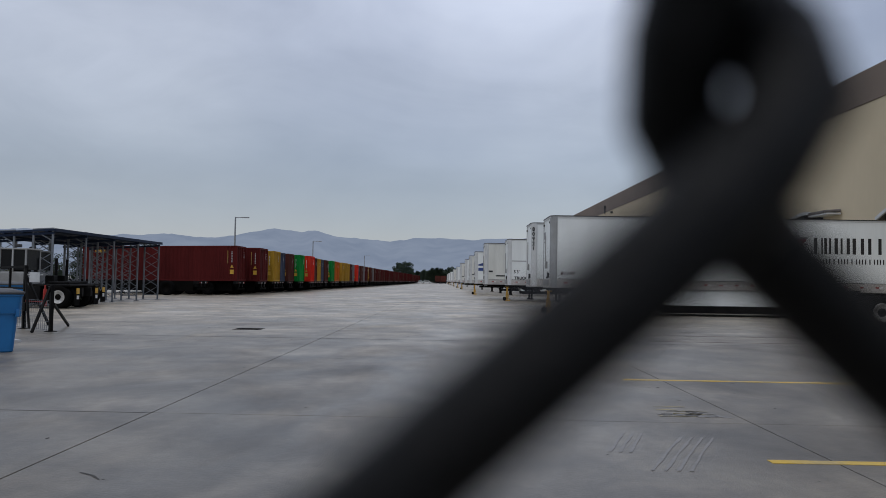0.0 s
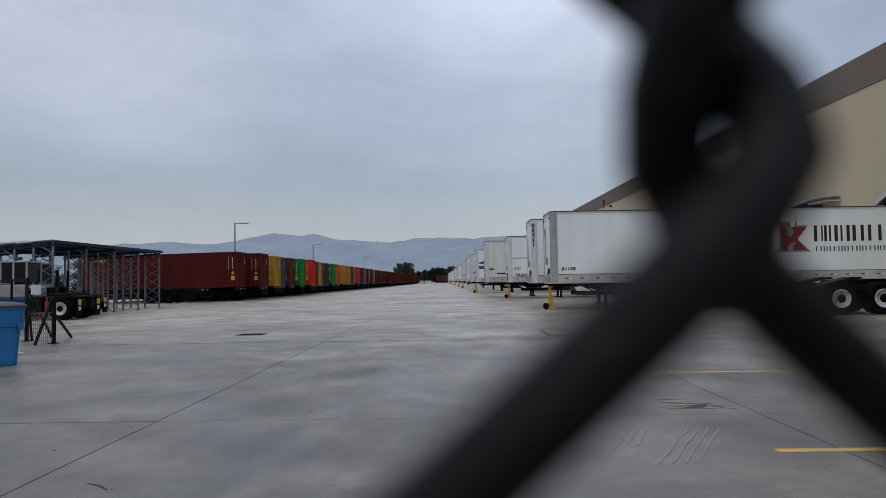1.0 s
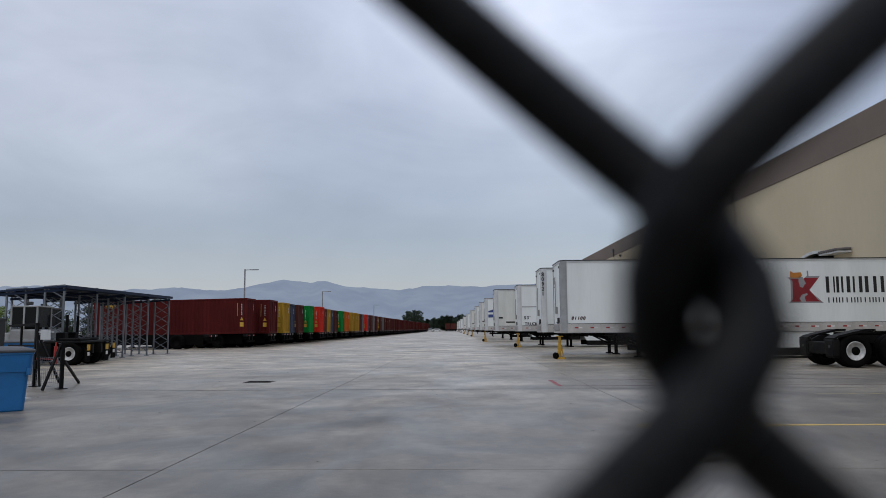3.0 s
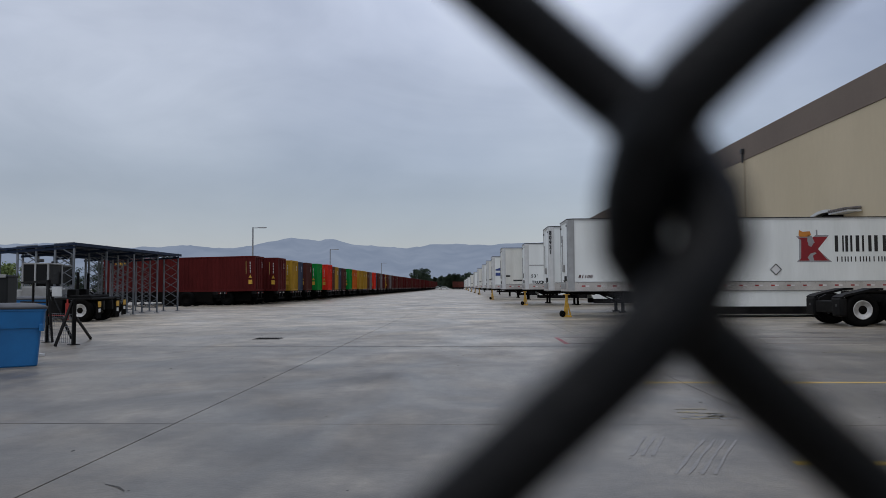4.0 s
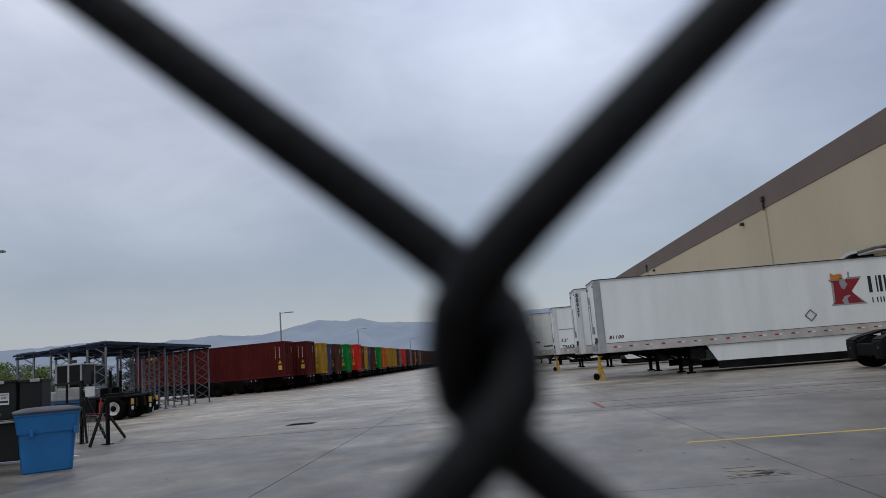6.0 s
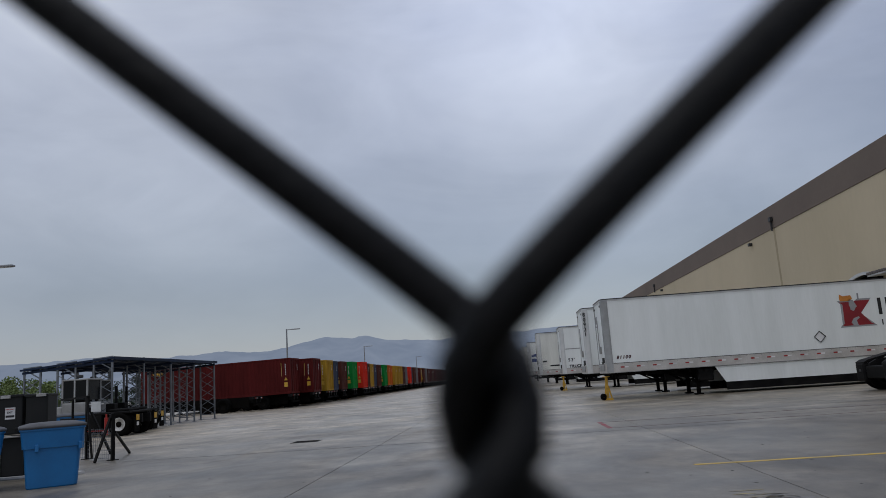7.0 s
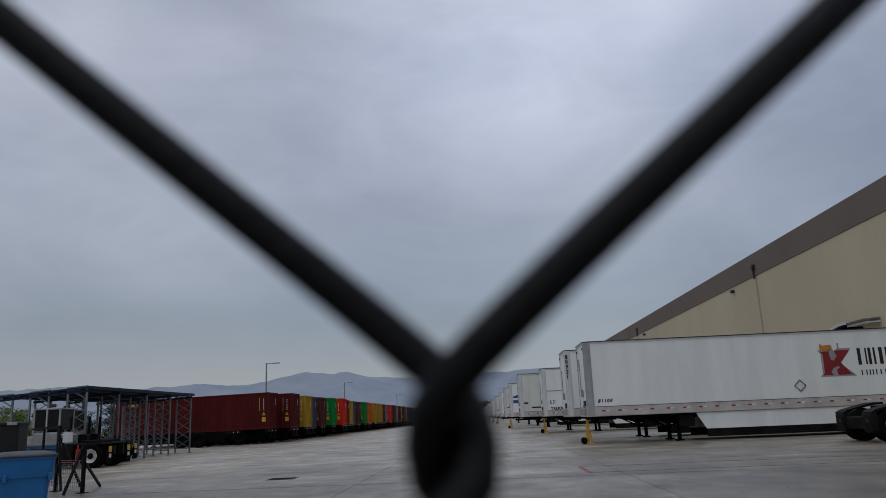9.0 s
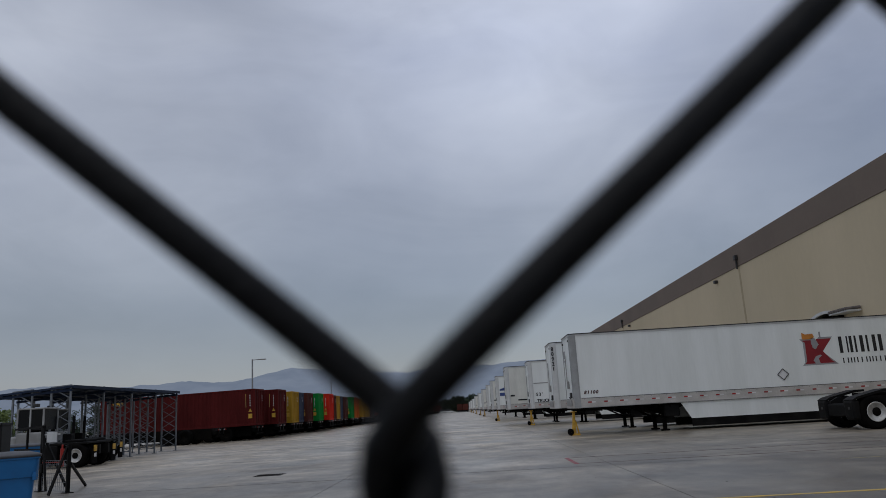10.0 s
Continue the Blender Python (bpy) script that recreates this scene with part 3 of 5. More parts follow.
def trailer(nx, y, sheet="white", top=4.08, label="white box semi trailer parked nose out", skirt=True, tape=True, post="light_post"):
    ob = thing("semi_trailer", pose(nx, y, 0), label, "trailer", "semi trailers along the dock")
    bm = bmesh.new()
    prism(bm, [(0.02, 0.21), (0.07, 0.08), (0.21, 0.0), (LENGTH, 0.0), (LENGTH, WIDE), (0.21, WIDE), (0.07, WIDE - 0.08), (0.02, WIDE - 0.21)], "z", 1.47, top - 0.09)
    body = part("body", bm, M[sheet], ob)
    bm = bmesh.new()
    for i in range(1, 13):                                        # vertical panel seams
        x = LENGTH * i / 13
        box(bm, x - 0.02, x + 0.02, -0.004, 0.0, 1.48, top - 0.10)
    part("seam", bm, M[sheet], body)
    bm = bmesh.new()
    prism(bm, [(-0.01, 0.20), (0.05, 0.06), (0.20, -0.02), (LENGTH + 0.01, -0.02), (LENGTH + 0.01, WIDE + 0.02), (0.20, WIDE + 0.02), (0.05, WIDE - 0.06), (-0.01, WIDE - 0.20)], "z", top - 0.09, top - 0.025)
    rail = part("top_rail", bm, M["light_post"], ob, "dull aluminium top rail")
    bm = bmesh.new()
    prism(bm, [(-0.025, 0.19), (0.04, 0.05), (0.19, -0.035), (LENGTH + 0.02, -0.035), (LENGTH + 0.02, WIDE + 0.035), (0.19, WIDE + 0.035), (0.04, WIDE - 0.05), (-0.025, WIDE - 0.19)], "z", top - 0.025, top + 0.012)
    part("roof_edge", bm, M["hub"], rail, "dark roof edge strip")
    bm = bmesh.new()
    prism(bm, [(-0.01, 0.20), (0.05, 0.06), (0.20, -0.025), (LENGTH + 0.01, -0.025), (LENGTH + 0.01, WIDE + 0.025), (0.20, WIDE + 0.025), (0.05, WIDE - 0.06), (-0.01, WIDE - 0.20)], "z", 1.08, 1.455)
    bottom = part("bottom_rail", bm, M["rail"], ob, "dirty grey-brown bottom rail")
    # thin dark strip painted in for the shadow line along the rail's top
    bm = bmesh.new()
    box(bm, 0.3, LENGTH, -0.032, 0.0, 1.455, 1.472)
    part("rail_lip", bm, M["hub"], bottom, "dark strip for the shadow line above the rail")
    bm = bmesh.new()
    box(bm, 0.3, LENGTH, -0.034, -0.02, 1.08, 1.105)
    part("rail_foot", bm, M["grey_post"], bottom, "grey foot of the rail")
    bm = bmesh.new()
    for i in range(52):                                           # rivets along the rail
        x = 0.4 + i * 0.3
        box(bm, x, x + 0.03, -0.029, -0.024, 1.40, 1.43)
    tagged(part("rivet_strip", bm, M["grey_post"], bottom, "row of small rivets"), kind="stuff")
    for yy in (0.0, WIDE):
        bm = bmesh.new()
        s = 1 if yy == 0 else -1
        prism(bm, [(-0.012, yy + s * 0.23), (-0.008, yy + s * 0.20), (0.05, yy + s * 0.055), (0.20, yy - s * 0.028), (0.27, yy - s * 0.028), (0.27, yy - s * 0.003), (0.21, yy - s * 0.003), (0.067, yy + s * 0.077), (0.017, yy + s * 0.21), (0.017, yy + s * 0.23)], "z", 1.1, top - 0.03)
        part("corner_post", bm, M[post], ob, "grey rounded front corner post")
    bm = bmesh.new()                                              # nose fittings
    box(bm, -0.05, 0.02, 0.5, 2.1, 1.18, 1.42, 0.01)
    box(bm, -0.06, 0.02, 1.15, 1.45, 1.9, 2.2, 0.02)
    rod(bm, (-0.05, 1.3, 2.2), (-0.05, 1.3, 3.3), 0.02)
    part("nose_plate", bm, M["grey_post"], ob)
    for yy in (0.35, 2.24):
        bm = bmesh.new()
        box(bm, -0.03, 0.02, yy - 0.05, yy + 0.05, top - 0.3, top - 0.22)
        part("marker_lamp", bm, M["hub"], ob)
    bm = bmesh.new()                                              # floor cross members and coupler
    box(bm, 0.1, LENGTH - 0.1, 0.1, WIDE - 0.1, 1.02, 1.08)
    box(bm, 0.3, 1.9, 0.7, 1.9, 0.96, 1.03)
    for i in range(28):
        x = 0.5 + i * 0.55
        box(bm, x, x + 0.06, 0.08, WIDE - 0.08, 0.93, 1.03)
    part("underframe", bm, M["under"], ob)
    if tape:
        for i in range(24):
            bm = bmesh.new()
            x = 0.55 + i * 0.64
            box(bm, x, x + 0.15, -0.03, -0.024, 1.27, 1.325)
            part("red_strip", bm, M["tape_red"], ob)
            bm = bmesh.new()
            box(bm, x + 0.16, x + 0.31, -0.03, -0.024, 1.27, 1.325)
            part("white_strip", bm, M["tape_white"], ob)
    for yy in (0.45, WIDE - 0.45):
        bm = bmesh.new()
        box(bm, 3.55, 3.69, yy - 0.07, yy + 0.07, 0.06, 1.05)
        box(bm, 3.45, 3.79, yy - 0.12, yy + 0.12, 0.0, 0.06, 0.01)
        bar(bm, (3.6, yy, 0.5), (2.6, yy, 1.0), 0.07, 0.07)
        bar(bm, (3.6, yy, 0.45), (4.4, yy, 1.0), 0.07, 0.07)
        part("landing_leg", bm, M["under"], ob, "dark steel landing leg")
    bm = bmesh.new()
    bar(bm, (3.62, 0.45, 0.6), (3.62, WIDE - 0.45, 0.6), 0.05, 0.05)
    rod(bm, (3.62, 0.0, 0.85), (3.62, 0.45, 0.85), 0.025)
    part("crank", bm, M["under"], ob)
    bm = bmesh.new()
    prism(bm, [(2.2, 1.04), (4.3, 1.04), (4.3, 0.62), (3.2, 0.70)], "y", 0.75, 0.85)
    part("brace_plate", bm, M["under"], ob, "dark brace plate behind the legs")
    for q in range(3):
        bm = bmesh.new()
        rod(bm, (0.0, 1.0 + 0.2 * q, 1.55), (0.3, 1.0 + 0.2 * q, 0.85), 0.02, 6)
        part("air_line", bm, M["rubber"], ob)
    bm = bmesh.new()
    box(bm, -0.06, 0.02, 0.55, 0.8, 1.5, 1.72, 0.02)
    part("socket_box", bm, M["hub"], ob, "small dark socket box on the nose")
    if skirt:
        for yy in (0.02, WIDE - 0.06):
            bm = bmesh.new()
            prism(bm, [(4.25, 1.07), (12.2, 1.07), (12.2, 0.44), (4.62, 0.44)], "y", yy, yy + 0.035)
            part("side_skirt", bm, M[sheet], ob, "white aerodynamic side skirt")
            bm = bmesh.new()
            box(bm, 4.62, 12.2, yy + 0.005, yy + 0.03, 0.13, 0.44)
            part("skirt_flap", bm, M["black"], ob, "black rubber skirt flap")
        bm = bmesh.new()
        box(bm, 3.6, 4.2, 0.1, 0.9, 0.55, 1.02, 0.03)
        part("tool_box", bm, M["black"], ob)
    for x in (12.9, 14.15):
        for yy, s in ((0.04, -1), (WIDE - 0.04, 1)):
            dual(ob, x, yy, s)
        bm = bmesh.new()
        rod(bm, (x, 0.3, 0.52), (x, WIDE - 0.3, 0.52), 0.08)
        part("axle", bm, M["under"], ob)
    bm = bmesh.new()
    box(bm, 12.2, 14.9, 0.75, 0.9, 0.7, 1.0)
    box(bm, 12.2, 14.9, WIDE - 0.9, WIDE - 0.75, 0.7, 1.0)
    box(bm, 15.9, 16.1, 0.2, WIDE - 0.2, 0.45, 0.6)
    box(bm, 15.95, 16.05, 0.5, 0.65, 0.5, 1.05)
    box(bm, 15.95, 16.05, WIDE - 0.65, WIDE - 0.5, 0.5, 1.05)
    part("bogie_frame", bm, M["under"], ob)
    return ob


def stand(x, y):
    """A yellow two-wheeled nose stand under a trailer."""
    ob = thing("trailer_stand", pose(x, y, 0) @ Matrix.Diagonal((0.8, 0.8, 0.975, 1)), "yellow steel trailer nose stand on small wheels", "stand", "stands under the trailer noses")
    bm = bmesh.new()
    box(bm, -0.065, 0.065, -0.065, 0.065, 0.1, 0.95, 0.012)
    box(bm, -0.16, 0.16, -0.2, 0.2, 0.95, 0.985, 0.008)
    prism(bm, [(-0.1, 0.1), (0.24, 0.06), (0.24, 0.0), (-0.2, 0.0)], "y", -0.22, -0.16)
    prism(bm, [(-0.1, 0.1), (0.24, 0.06), (0.24, 0.0), (-0.2, 0.0)], "y", 0.16, 0.22)
    bar(bm, (0.2, 0, 0.06), (0.06, 0, 0.6), 0.07, 0.07)
    bar(bm, (-0.05, 0, 0.7), (-0.12, 0, 0.14), 0.08, 0.06)
    part("post", bm, M["yellow"], ob, "yellow painted post and foot")
    for yy in (-0.2, 0.2):
        bm = bmesh.new()
        lathe(bm, [(0.05, yy - 0.05), (0.125, yy - 0.05), (0.14, yy), (0.125, yy + 0.05), (0.05, yy + 0.05)], (-0.22, 0, 0.14), "y", 18)
        part("wheel", bm, M["rubber"], ob, "small black rubber wheel", True)
    bm = bmesh.new()
    rod(bm, (-0.22, -0.25, 0.14), (-0.22, 0.25, 0.14), 0.025)
    part("axle", bm, M["yellow"], ob)
    return ob


def flat(parent, name, outline, y, material, label="", lift=0.004):
    bm = bmesh.new()
    prism(bm, outline, "y", y - lift, y)
    return part(name, bm, material, parent, label)


def rect(x0, x1, z0, z1):
    return [(x0, z0), (x1, z0), (x1, z1), (x0, z1)]


first = trailer(4.08, 30.85, post="shaded_post", label="white box semi trailer with a red emblem and black bars")


def side_text(ob, text, size, x, z, material, bold=0.022, slant=0.0):
    """Letters on the near side, each one a piece of its own."""
    for k, ch in enumerate(text):
        lettering(ch, size, 0.002, M[material], ob, pose(x + k * size * 0.66, -0.008, z, 90), "", bold, slant)


side_text(first, "81100", 0.18, 0.42, 1.63, "plum", 0.05, 0.25)
# hazard placard holder: a diamond outline
d0 = 8.45
for a, b in (((0, 0.22), (0.22, 0)), ((0.22, 0), (0, -0.22)), ((0, -0.22), (-0.22, 0)), ((-0.22, 0), (0, 0.22))):
    bm = bmesh.new()
    bar(bm, (d0 + a[0], -0.012, 1.95 + a[1]), (d0 + b[0], -0.012, 1.95 + b[1]), 0.042, 0.02)
    part("placard_edge", bm, M["hub"], first, "dark edge of the placard holder")
flat(first, "placard", [(d0, 2.15), (d0 + 0.20, 1.95), (d0, 1.75), (d0 - 0.20, 1.95)], -0.004, M["tape_white"], "pale empty placard holder")
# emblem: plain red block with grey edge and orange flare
k0 = 9.30
flat(first, "emblem_edge", [(k0, 3.30), (k0 + 0.45, 3.30), (k0 + 0.5, 3.1), (k0 + 0.78, 3.34), (k0 + 1.32, 3.34), (k0 + 0.86, 2.75), (k0 + 1.42, 2.24), (k0, 2.24), (k0 + 0.1, 2.36), (k0 + 0.12, 3.16)], -0.004, M["logo_grey"], "grey emblem edge")
flat(first, "emblem", [(k0 + 0.08, 3.24), (k0 + 0.46, 3.24), (k0 + 0.48, 2.92), (k0 + 0.6, 2.86), (k0 + 0.68, 2.98), (k0 + 0.66, 3.27), (k0 + 1.26, 3.27), (k0 + 1.2, 3.18), (k0 + 0.86, 2.78), (k0 + 1.2, 2.36), (k0 + 1.32, 2.3), (k0 + 0.7, 2.3), (k0 + 0.64, 2.58), (k0 + 0.52, 2.5), (k0 + 0.52, 2.3), (k0 + 0.1, 2.3), (k0 + 0.18, 2.4), (k0 + 0.2, 3.14)], -0.009, M["logo_red"], "dark red emblem block")
flat(first, "emblem_flare", [(k0 + 0.1, 3.34), (k0 + 0.12, 3.56), (k0 + 0.25, 3.48), (k0 + 0.55, 3.50), (k0 + 0.60, 3.36), (k0 + 0.5, 3.28), (k0 + 0.14, 3.28)], -0.013, M["logo_orange"], "orange flare on the emblem")
flat(first, "emblem_patch", [(k0 + 0.46, 3.34), (k0 + 0.62, 3.30), (k0 + 0.74, 3.04), (k0 + 0.66, 2.98), (k0 + 0.50, 2.96), (k0 + 0.44, 3.1)], -0.013, M["logo_grey"], "grey patch on the emblem")
flat(first, "emblem_patch", [(k0 + 0.52, 2.30), (k0 + 0.44, 2.42), (k0 + 0.55, 2.58), (k0 + 0.74, 2.64), (k0 + 0.80, 2.60), (k0 + 0.66, 2.50), (k0 + 0.62, 2.30)], -0.013, M["logo_grey"], "grey patch on the emblem")
flat(first, "emblem_spike", rect(k0 + 0.80, k0 + 0.86, 3.34, 3.56), -0.009, M["logo_grey"])
# the maker's words as plain bars
x = k0 + 1.55
for w, strokes in ((0.62, ((0.0, 0.13), (0.30, 0.06), (0.42, 0.11))), (0.68, ((0.0, 0.08), (0.22, 0.14), (0.47, 0.08))), (0.28, ((0.04, 0.13),)),
                   (0.64, ((0.0, 0.14), (0.34, 0.13))), (0.70, ((0.0, 0.13), (0.42, 0.13))), (0.58, ((0.18, 0.13),))):
    for a, b in strokes:
        flat(first, "word_bar", rect(x + a, x + a + b, 2.66, 3.32), -0.004, M["ink"], "black bar of a painted word")
    x += w
x = k0 + 1.55
for i in range(14):
    for a in ((0.0, 0.13) if i % 3 else (0.06,)):
        flat(first, "word_bar", rect(x + a, x + a + 0.045, 2.25, 2.46), -0.004, M["ink"], "black bar of a painted word")
    x += 0.245
bm = bmesh.new()                                                  # faint block of words on the nose
for i in range(4):
    box(bm, 0.008, 0.019, 1.75 + 0.14 * i, 1.85 + 0.14 * i, 3.2, 3.5)
box(bm, 0.008, 0.019, 1.7, 2.3, 3.05, 3.1)
part("word_bar", bm, M["logo_grey"], first, "grey bars of a painted word")
stand(4.1, 31.6)

second = trailer(3.86, 36.2, top=4.2, label="white box semi trailer with its number down the nose")
for i, ch in enumerate("80921"):
    lettering(ch, 0.26, 0.002, M["ink"], second, pose(0.03, 0.045, 3.80 - 0.235 * i, 90, 0, -33), "", 0.035)
third = trailer(3.80, 50.8, top=4.22, label="white box semi trailer with large black words on its side")
flat(third, "split_strip", rect(0.3, LENGTH, 2.70, 2.76), -0.004, M["grey_post"], "dark horizontal joint strip")
side_text(third, "53'", 0.29, 0.42, 1.90, "ink", 0.03)
side_text(third, "TRUCK", 0.26, 0.47, 1.49, "ink", 0.045)
for i in range(7):
    bm = bmesh.new()
    box(bm, 0.008, 0.019, 0.25, 0.5, 2.6 + 0.2 * i, 2.72 + 0.2 * i)
    part("word_bar", bm, M["ink"], third, "black bars of a painted word")
stand(3.85, 51.6)
fourth = trailer(2.5, 56.5, sheet="old_white", top=4.22, label="weathered off-white box semi trailer", skirt=False)
flat(fourth, "word_bar", rect(0.3, 0.62, 2.02, 2.14), -0.006, M["ink"])
flat(fourth, "word_bar", rect(0.85, 1.6, 1.70, 1.80), -0.006, M["ink"], "black bar of a painted number")
fifth = trailer(1.75, 97.4, top=4.16, label="white box semi trailer behind a gap in the row")
sixth = trailer(2.3, 73.5, top=4.25, label="white box semi trailer with dark blue marks")
flat(sixth, "mark", [(0.32, 2.98), (1.3, 3.3), (1.3, 2.85), (0.32, 2.85)], -0.006, M["logo_blue"], "dark blue painted mark")
flat(sixth, "mark", rect(0.32, 1.3, 2.35, 2.65), -0.006, M["logo_blue"], "dark blue painted mark")
stand(2.3, 74.2)
plain = fifth
tagged(copy_thing(fourth, pose(2.02, 84.5, 0)), "weathered off-white semi trailer behind the one with blue marks")
for i, (y, old) in enumerate(((121, 1), (148, 0), (185, 1), (228, 0), (270, 0), (318, 1))):
    x = 2.5 - (y - 56) * 0.0170
    c = copy_thing(fourth if old else plain, pose(x, y, 0))
    tagged(c, "weathered off-white semi trailer far down the row" if old else "white semi trailer far down the row")
    if i < 6:
        stand(x + 0.3, y + 0.9)

# ---- tractor chassis parked before the first trailer ----
tractor = thing("tractor_unit", pose(10.48, 23.6, 0), "black tractor unit rear frame with tandem wheels", "truck")
for x in (1.75, 3.08):
    for yy, s in ((0.0, -1), (2.45, 1)):
        dual(tractor, x, yy, s)
    bm = bmesh.new()
    rod(bm, (x, 0.3, 0.52), (x, 2.15, 0.52), 0.09)
    lathe(bm, [(0.05, 0.95), (0.2, 1.0), (0.26, 1.22), (0.2, 1.45), (0.05, 1.5)], (x, 0, 0.52), "y", 14)
    part("axle", bm, M["under"], tractor)
for yy in (0.72, 1.6):
    bm = bmesh.new()
    prism(bm, [(1.16, 0.88), (1.4, 1.0), (7.5, 1.0), (7.5, 0.74), (1.5, 0.74), (1.16, 0.70)], "y", yy, yy + 0.1)
    part("frame_rail", bm, M["black"], tractor)
for yy in (0.02, 1.83):
    bm = bmesh.new()
    prism(bm, [(1.10, 0.92), (1.24, 1.0), (2.1, 1.20), (2.4, 1.20), (2.4, 1.14), (2.1, 1.12), (1.24, 0.93), (1.12, 0.86)], "y", yy, yy + 0.6)
    part("ramp_guard", bm, M["black"], tractor, "black sloping ramp over the wheels")
    bm = bmesh.new()
    box(bm, 1.07, 1.30, yy, yy + 0.6, 0.30, 0.90, 0.07)
    part("mud_flap", bm, M["black"], tractor, "black moulded mud guard block")
    bm = bmesh.new()
    box(bm, 1.06, 1.07, yy + 0.2, yy + 0.32, 0.62, 0.70)
    part("tail_lamp", bm, M["hub"], tractor, "small dark tail lamp")
    bm = bmesh.new()
    box(bm, 1.14, 1.24, yy + 0.05, yy + 0.2, 0.90, 0.925)
    part("reflector", bm, M["tape_white"], tractor)
bm = bmesh.new()
box(bm, 1.12, 1.3, 0.62, 1.83, 0.40, 0.80, 0.05)
part("rear_beam", bm, M["black"], tractor)
bm = bmesh.new()
box(bm, 1.9, 3.0, 0.75, 1.7, 1.0, 1.1, 0.03)
part("fifth_wheel", bm, M["under"], tractor)
bm = bmesh.new()
box(bm, 4.2, 5.8, 0.05, 0.65, 0.4, 0.95, 0.05)
part("fuel_tank", bm, M["under"], tractor)


# ---- shipping containers on chassis: end facing the lane at x = 0, body towards -x ----
CL, CW, CH, CZ = 11.35, 2.44, 2.59, 1.02


def corrugated(bm, x0, x1, y, z0, z1, depth, pitch=0.28):
    """A trapezoid-corrugated sheet along x, proud of y."""
    n = int((x1 - x0) / pitch)
    prof = []
    for i in range(n):
        a = x0 + (x1 - x0) * i / n
        p = (x1 - x0) / n
        prof += [(a, 0), (a + p * 0.26, 0), (a + p * 0.5, depth), (a + p * 0.76, depth)]
    prof.append((x1, 0))
    lo = [bm.verts.new((u, y + v, z0)) for u, v in prof]
    hi = [bm.verts.new((u, y + v, z1)) for u, v in prof]
    for i in range(len(prof) - 1):
        bm.faces.new((lo[i], lo[i + 1], hi[i + 1], hi[i]))


def container(key, m, label, marks=True):
    paint = M["paint_" + key]
    ob = thing("shipping_container", m, label, "container", "containers along the lane")
    z0, z1 = CZ, CZ + CH
    bm = bmesh.new()
    corrugated(bm, -CL + 0.12, -0.12, 0.045, z0 + 0.12, z1 - 0.08, -0.035)
    corrugated(bm, -CL + 0.12, -0.12, CW - 0.045, z0 + 0.12, z1 - 0.08, 0.035)
    box(bm, -CL + 0.05, -0.06, 0.06, CW - 0.06, z0 + 0.05, z1 - 0.03)
    part("wall", bm, paint, ob)
    for yy in (0.0, CW - 0.09):
        for zz, h in ((z0, 0.15), (z1 - 0.09, 0.09)):
            bm = bmesh.new()
            box(bm, -CL + 0.1, -0.1, yy, yy + 0.09, zz, zz + h, 0.01)
            part("side_rail", bm, paint, ob)
    for xx in (-CL, -0.14):
        for yy in (0.0, CW - 0.14):
            bm = bmesh.new()
            box(bm, xx, xx + 0.14, yy, yy + 0.14, z0, z1, 0.012)
            part("corner_post", bm, paint, ob)
    for zz in (z0, z1 - 0.13):
        for xx in (-0.13, -CL + 0.004):
            bm = bmesh.new()
            box(bm, xx, xx + 0.126, 0.1, CW - 0.1, zz, zz + 0.13, 0.01)
            part("end_rail", bm, paint, ob)
    for k in range(2):                                            # doors with their lock bars
        y0 = 0.15 + k * 1.07
        bm = bmesh.new()
        box(bm, -0.09, -0.05, y0, y0 + 1.06, z0 + 0.14, z1 - 0.14, 0.01)
        for q in range(4):
            zz = z0 + 0.3 + q * 0.55
            box(bm, -0.05, -0.035, y0 + 0.1, y0 + 0.96, zz, zz + 0.28, 0.006)
        door = part("door", bm, paint, ob)
        for q in range(2):
            bm = bmesh.new()
            yy = y0 + 0.25 + q * 0.5
            rod(bm, (-0.02, yy, z0 + 0.05), (-0.02, yy, z1 - 0.05), 0.02)
            box(bm, -0.03, 0.0, yy - 0.05, yy + 0.25, z0 + 0.95, z0 + 0.99)
            part("lock_bar", bm, paint, door)
    if marks:
        for q in range(7):
            bm = bmesh.new()
            box(bm, -0.41, -0.35, 0.0, 0.006, z1 - 0.50 - q * 0.12, z1 - 0.43 - q * 0.12)
            part("mark_bar", bm, M["tape_white"], ob, "pale bars of a painted number")
        bm = bmesh.new()
        box(bm, -0.70, -0.67, 0.0, 0.006, z1 - 1.3, z1 - 0.35)
        part("mark_bar", bm, M["line_yellow"], ob)
        bm = bmesh.new()
        box(bm, -0.52, -0.24, 0.0, 0.006, z1 - 2.08, z1 - 1.76)
        part("mark_plate", bm, M["yellow"], ob, "yellow warning plate")
        bm = bmesh.new()
        prism(bm, [(-0.51, z1 - 1.62), (-0.25, z1 - 1.62), (-0.38, z1 - 1.38)], "y", 0.0, 0.006)
        part("mark_plate", bm, M["yellow"], ob, "yellow warning triangle")
        for q in range(5):
            bm = bmesh.new()
            box(bm, -CL + 0.9 + q * 0.16, -CL + 1.02 + q * 0.16, 0.0, 0.006, z1 - 0.42 - 0.1 * (q % 2), z1 - 0.26)
            part("mark_bar", bm, M["yellow"], ob, "yellow bars of a painted number")
        for q in range(4):
            bm = bmesh.new()
            box(bm, -0.03, -0.028, 1.85, 1.95, z1 - 0.5 - q * 0.12, z1 - 0.42 - q * 0.12)
            part("mark_bar", bm, M["tape_white"], ob, "pale bars of a painted number")
    return ob


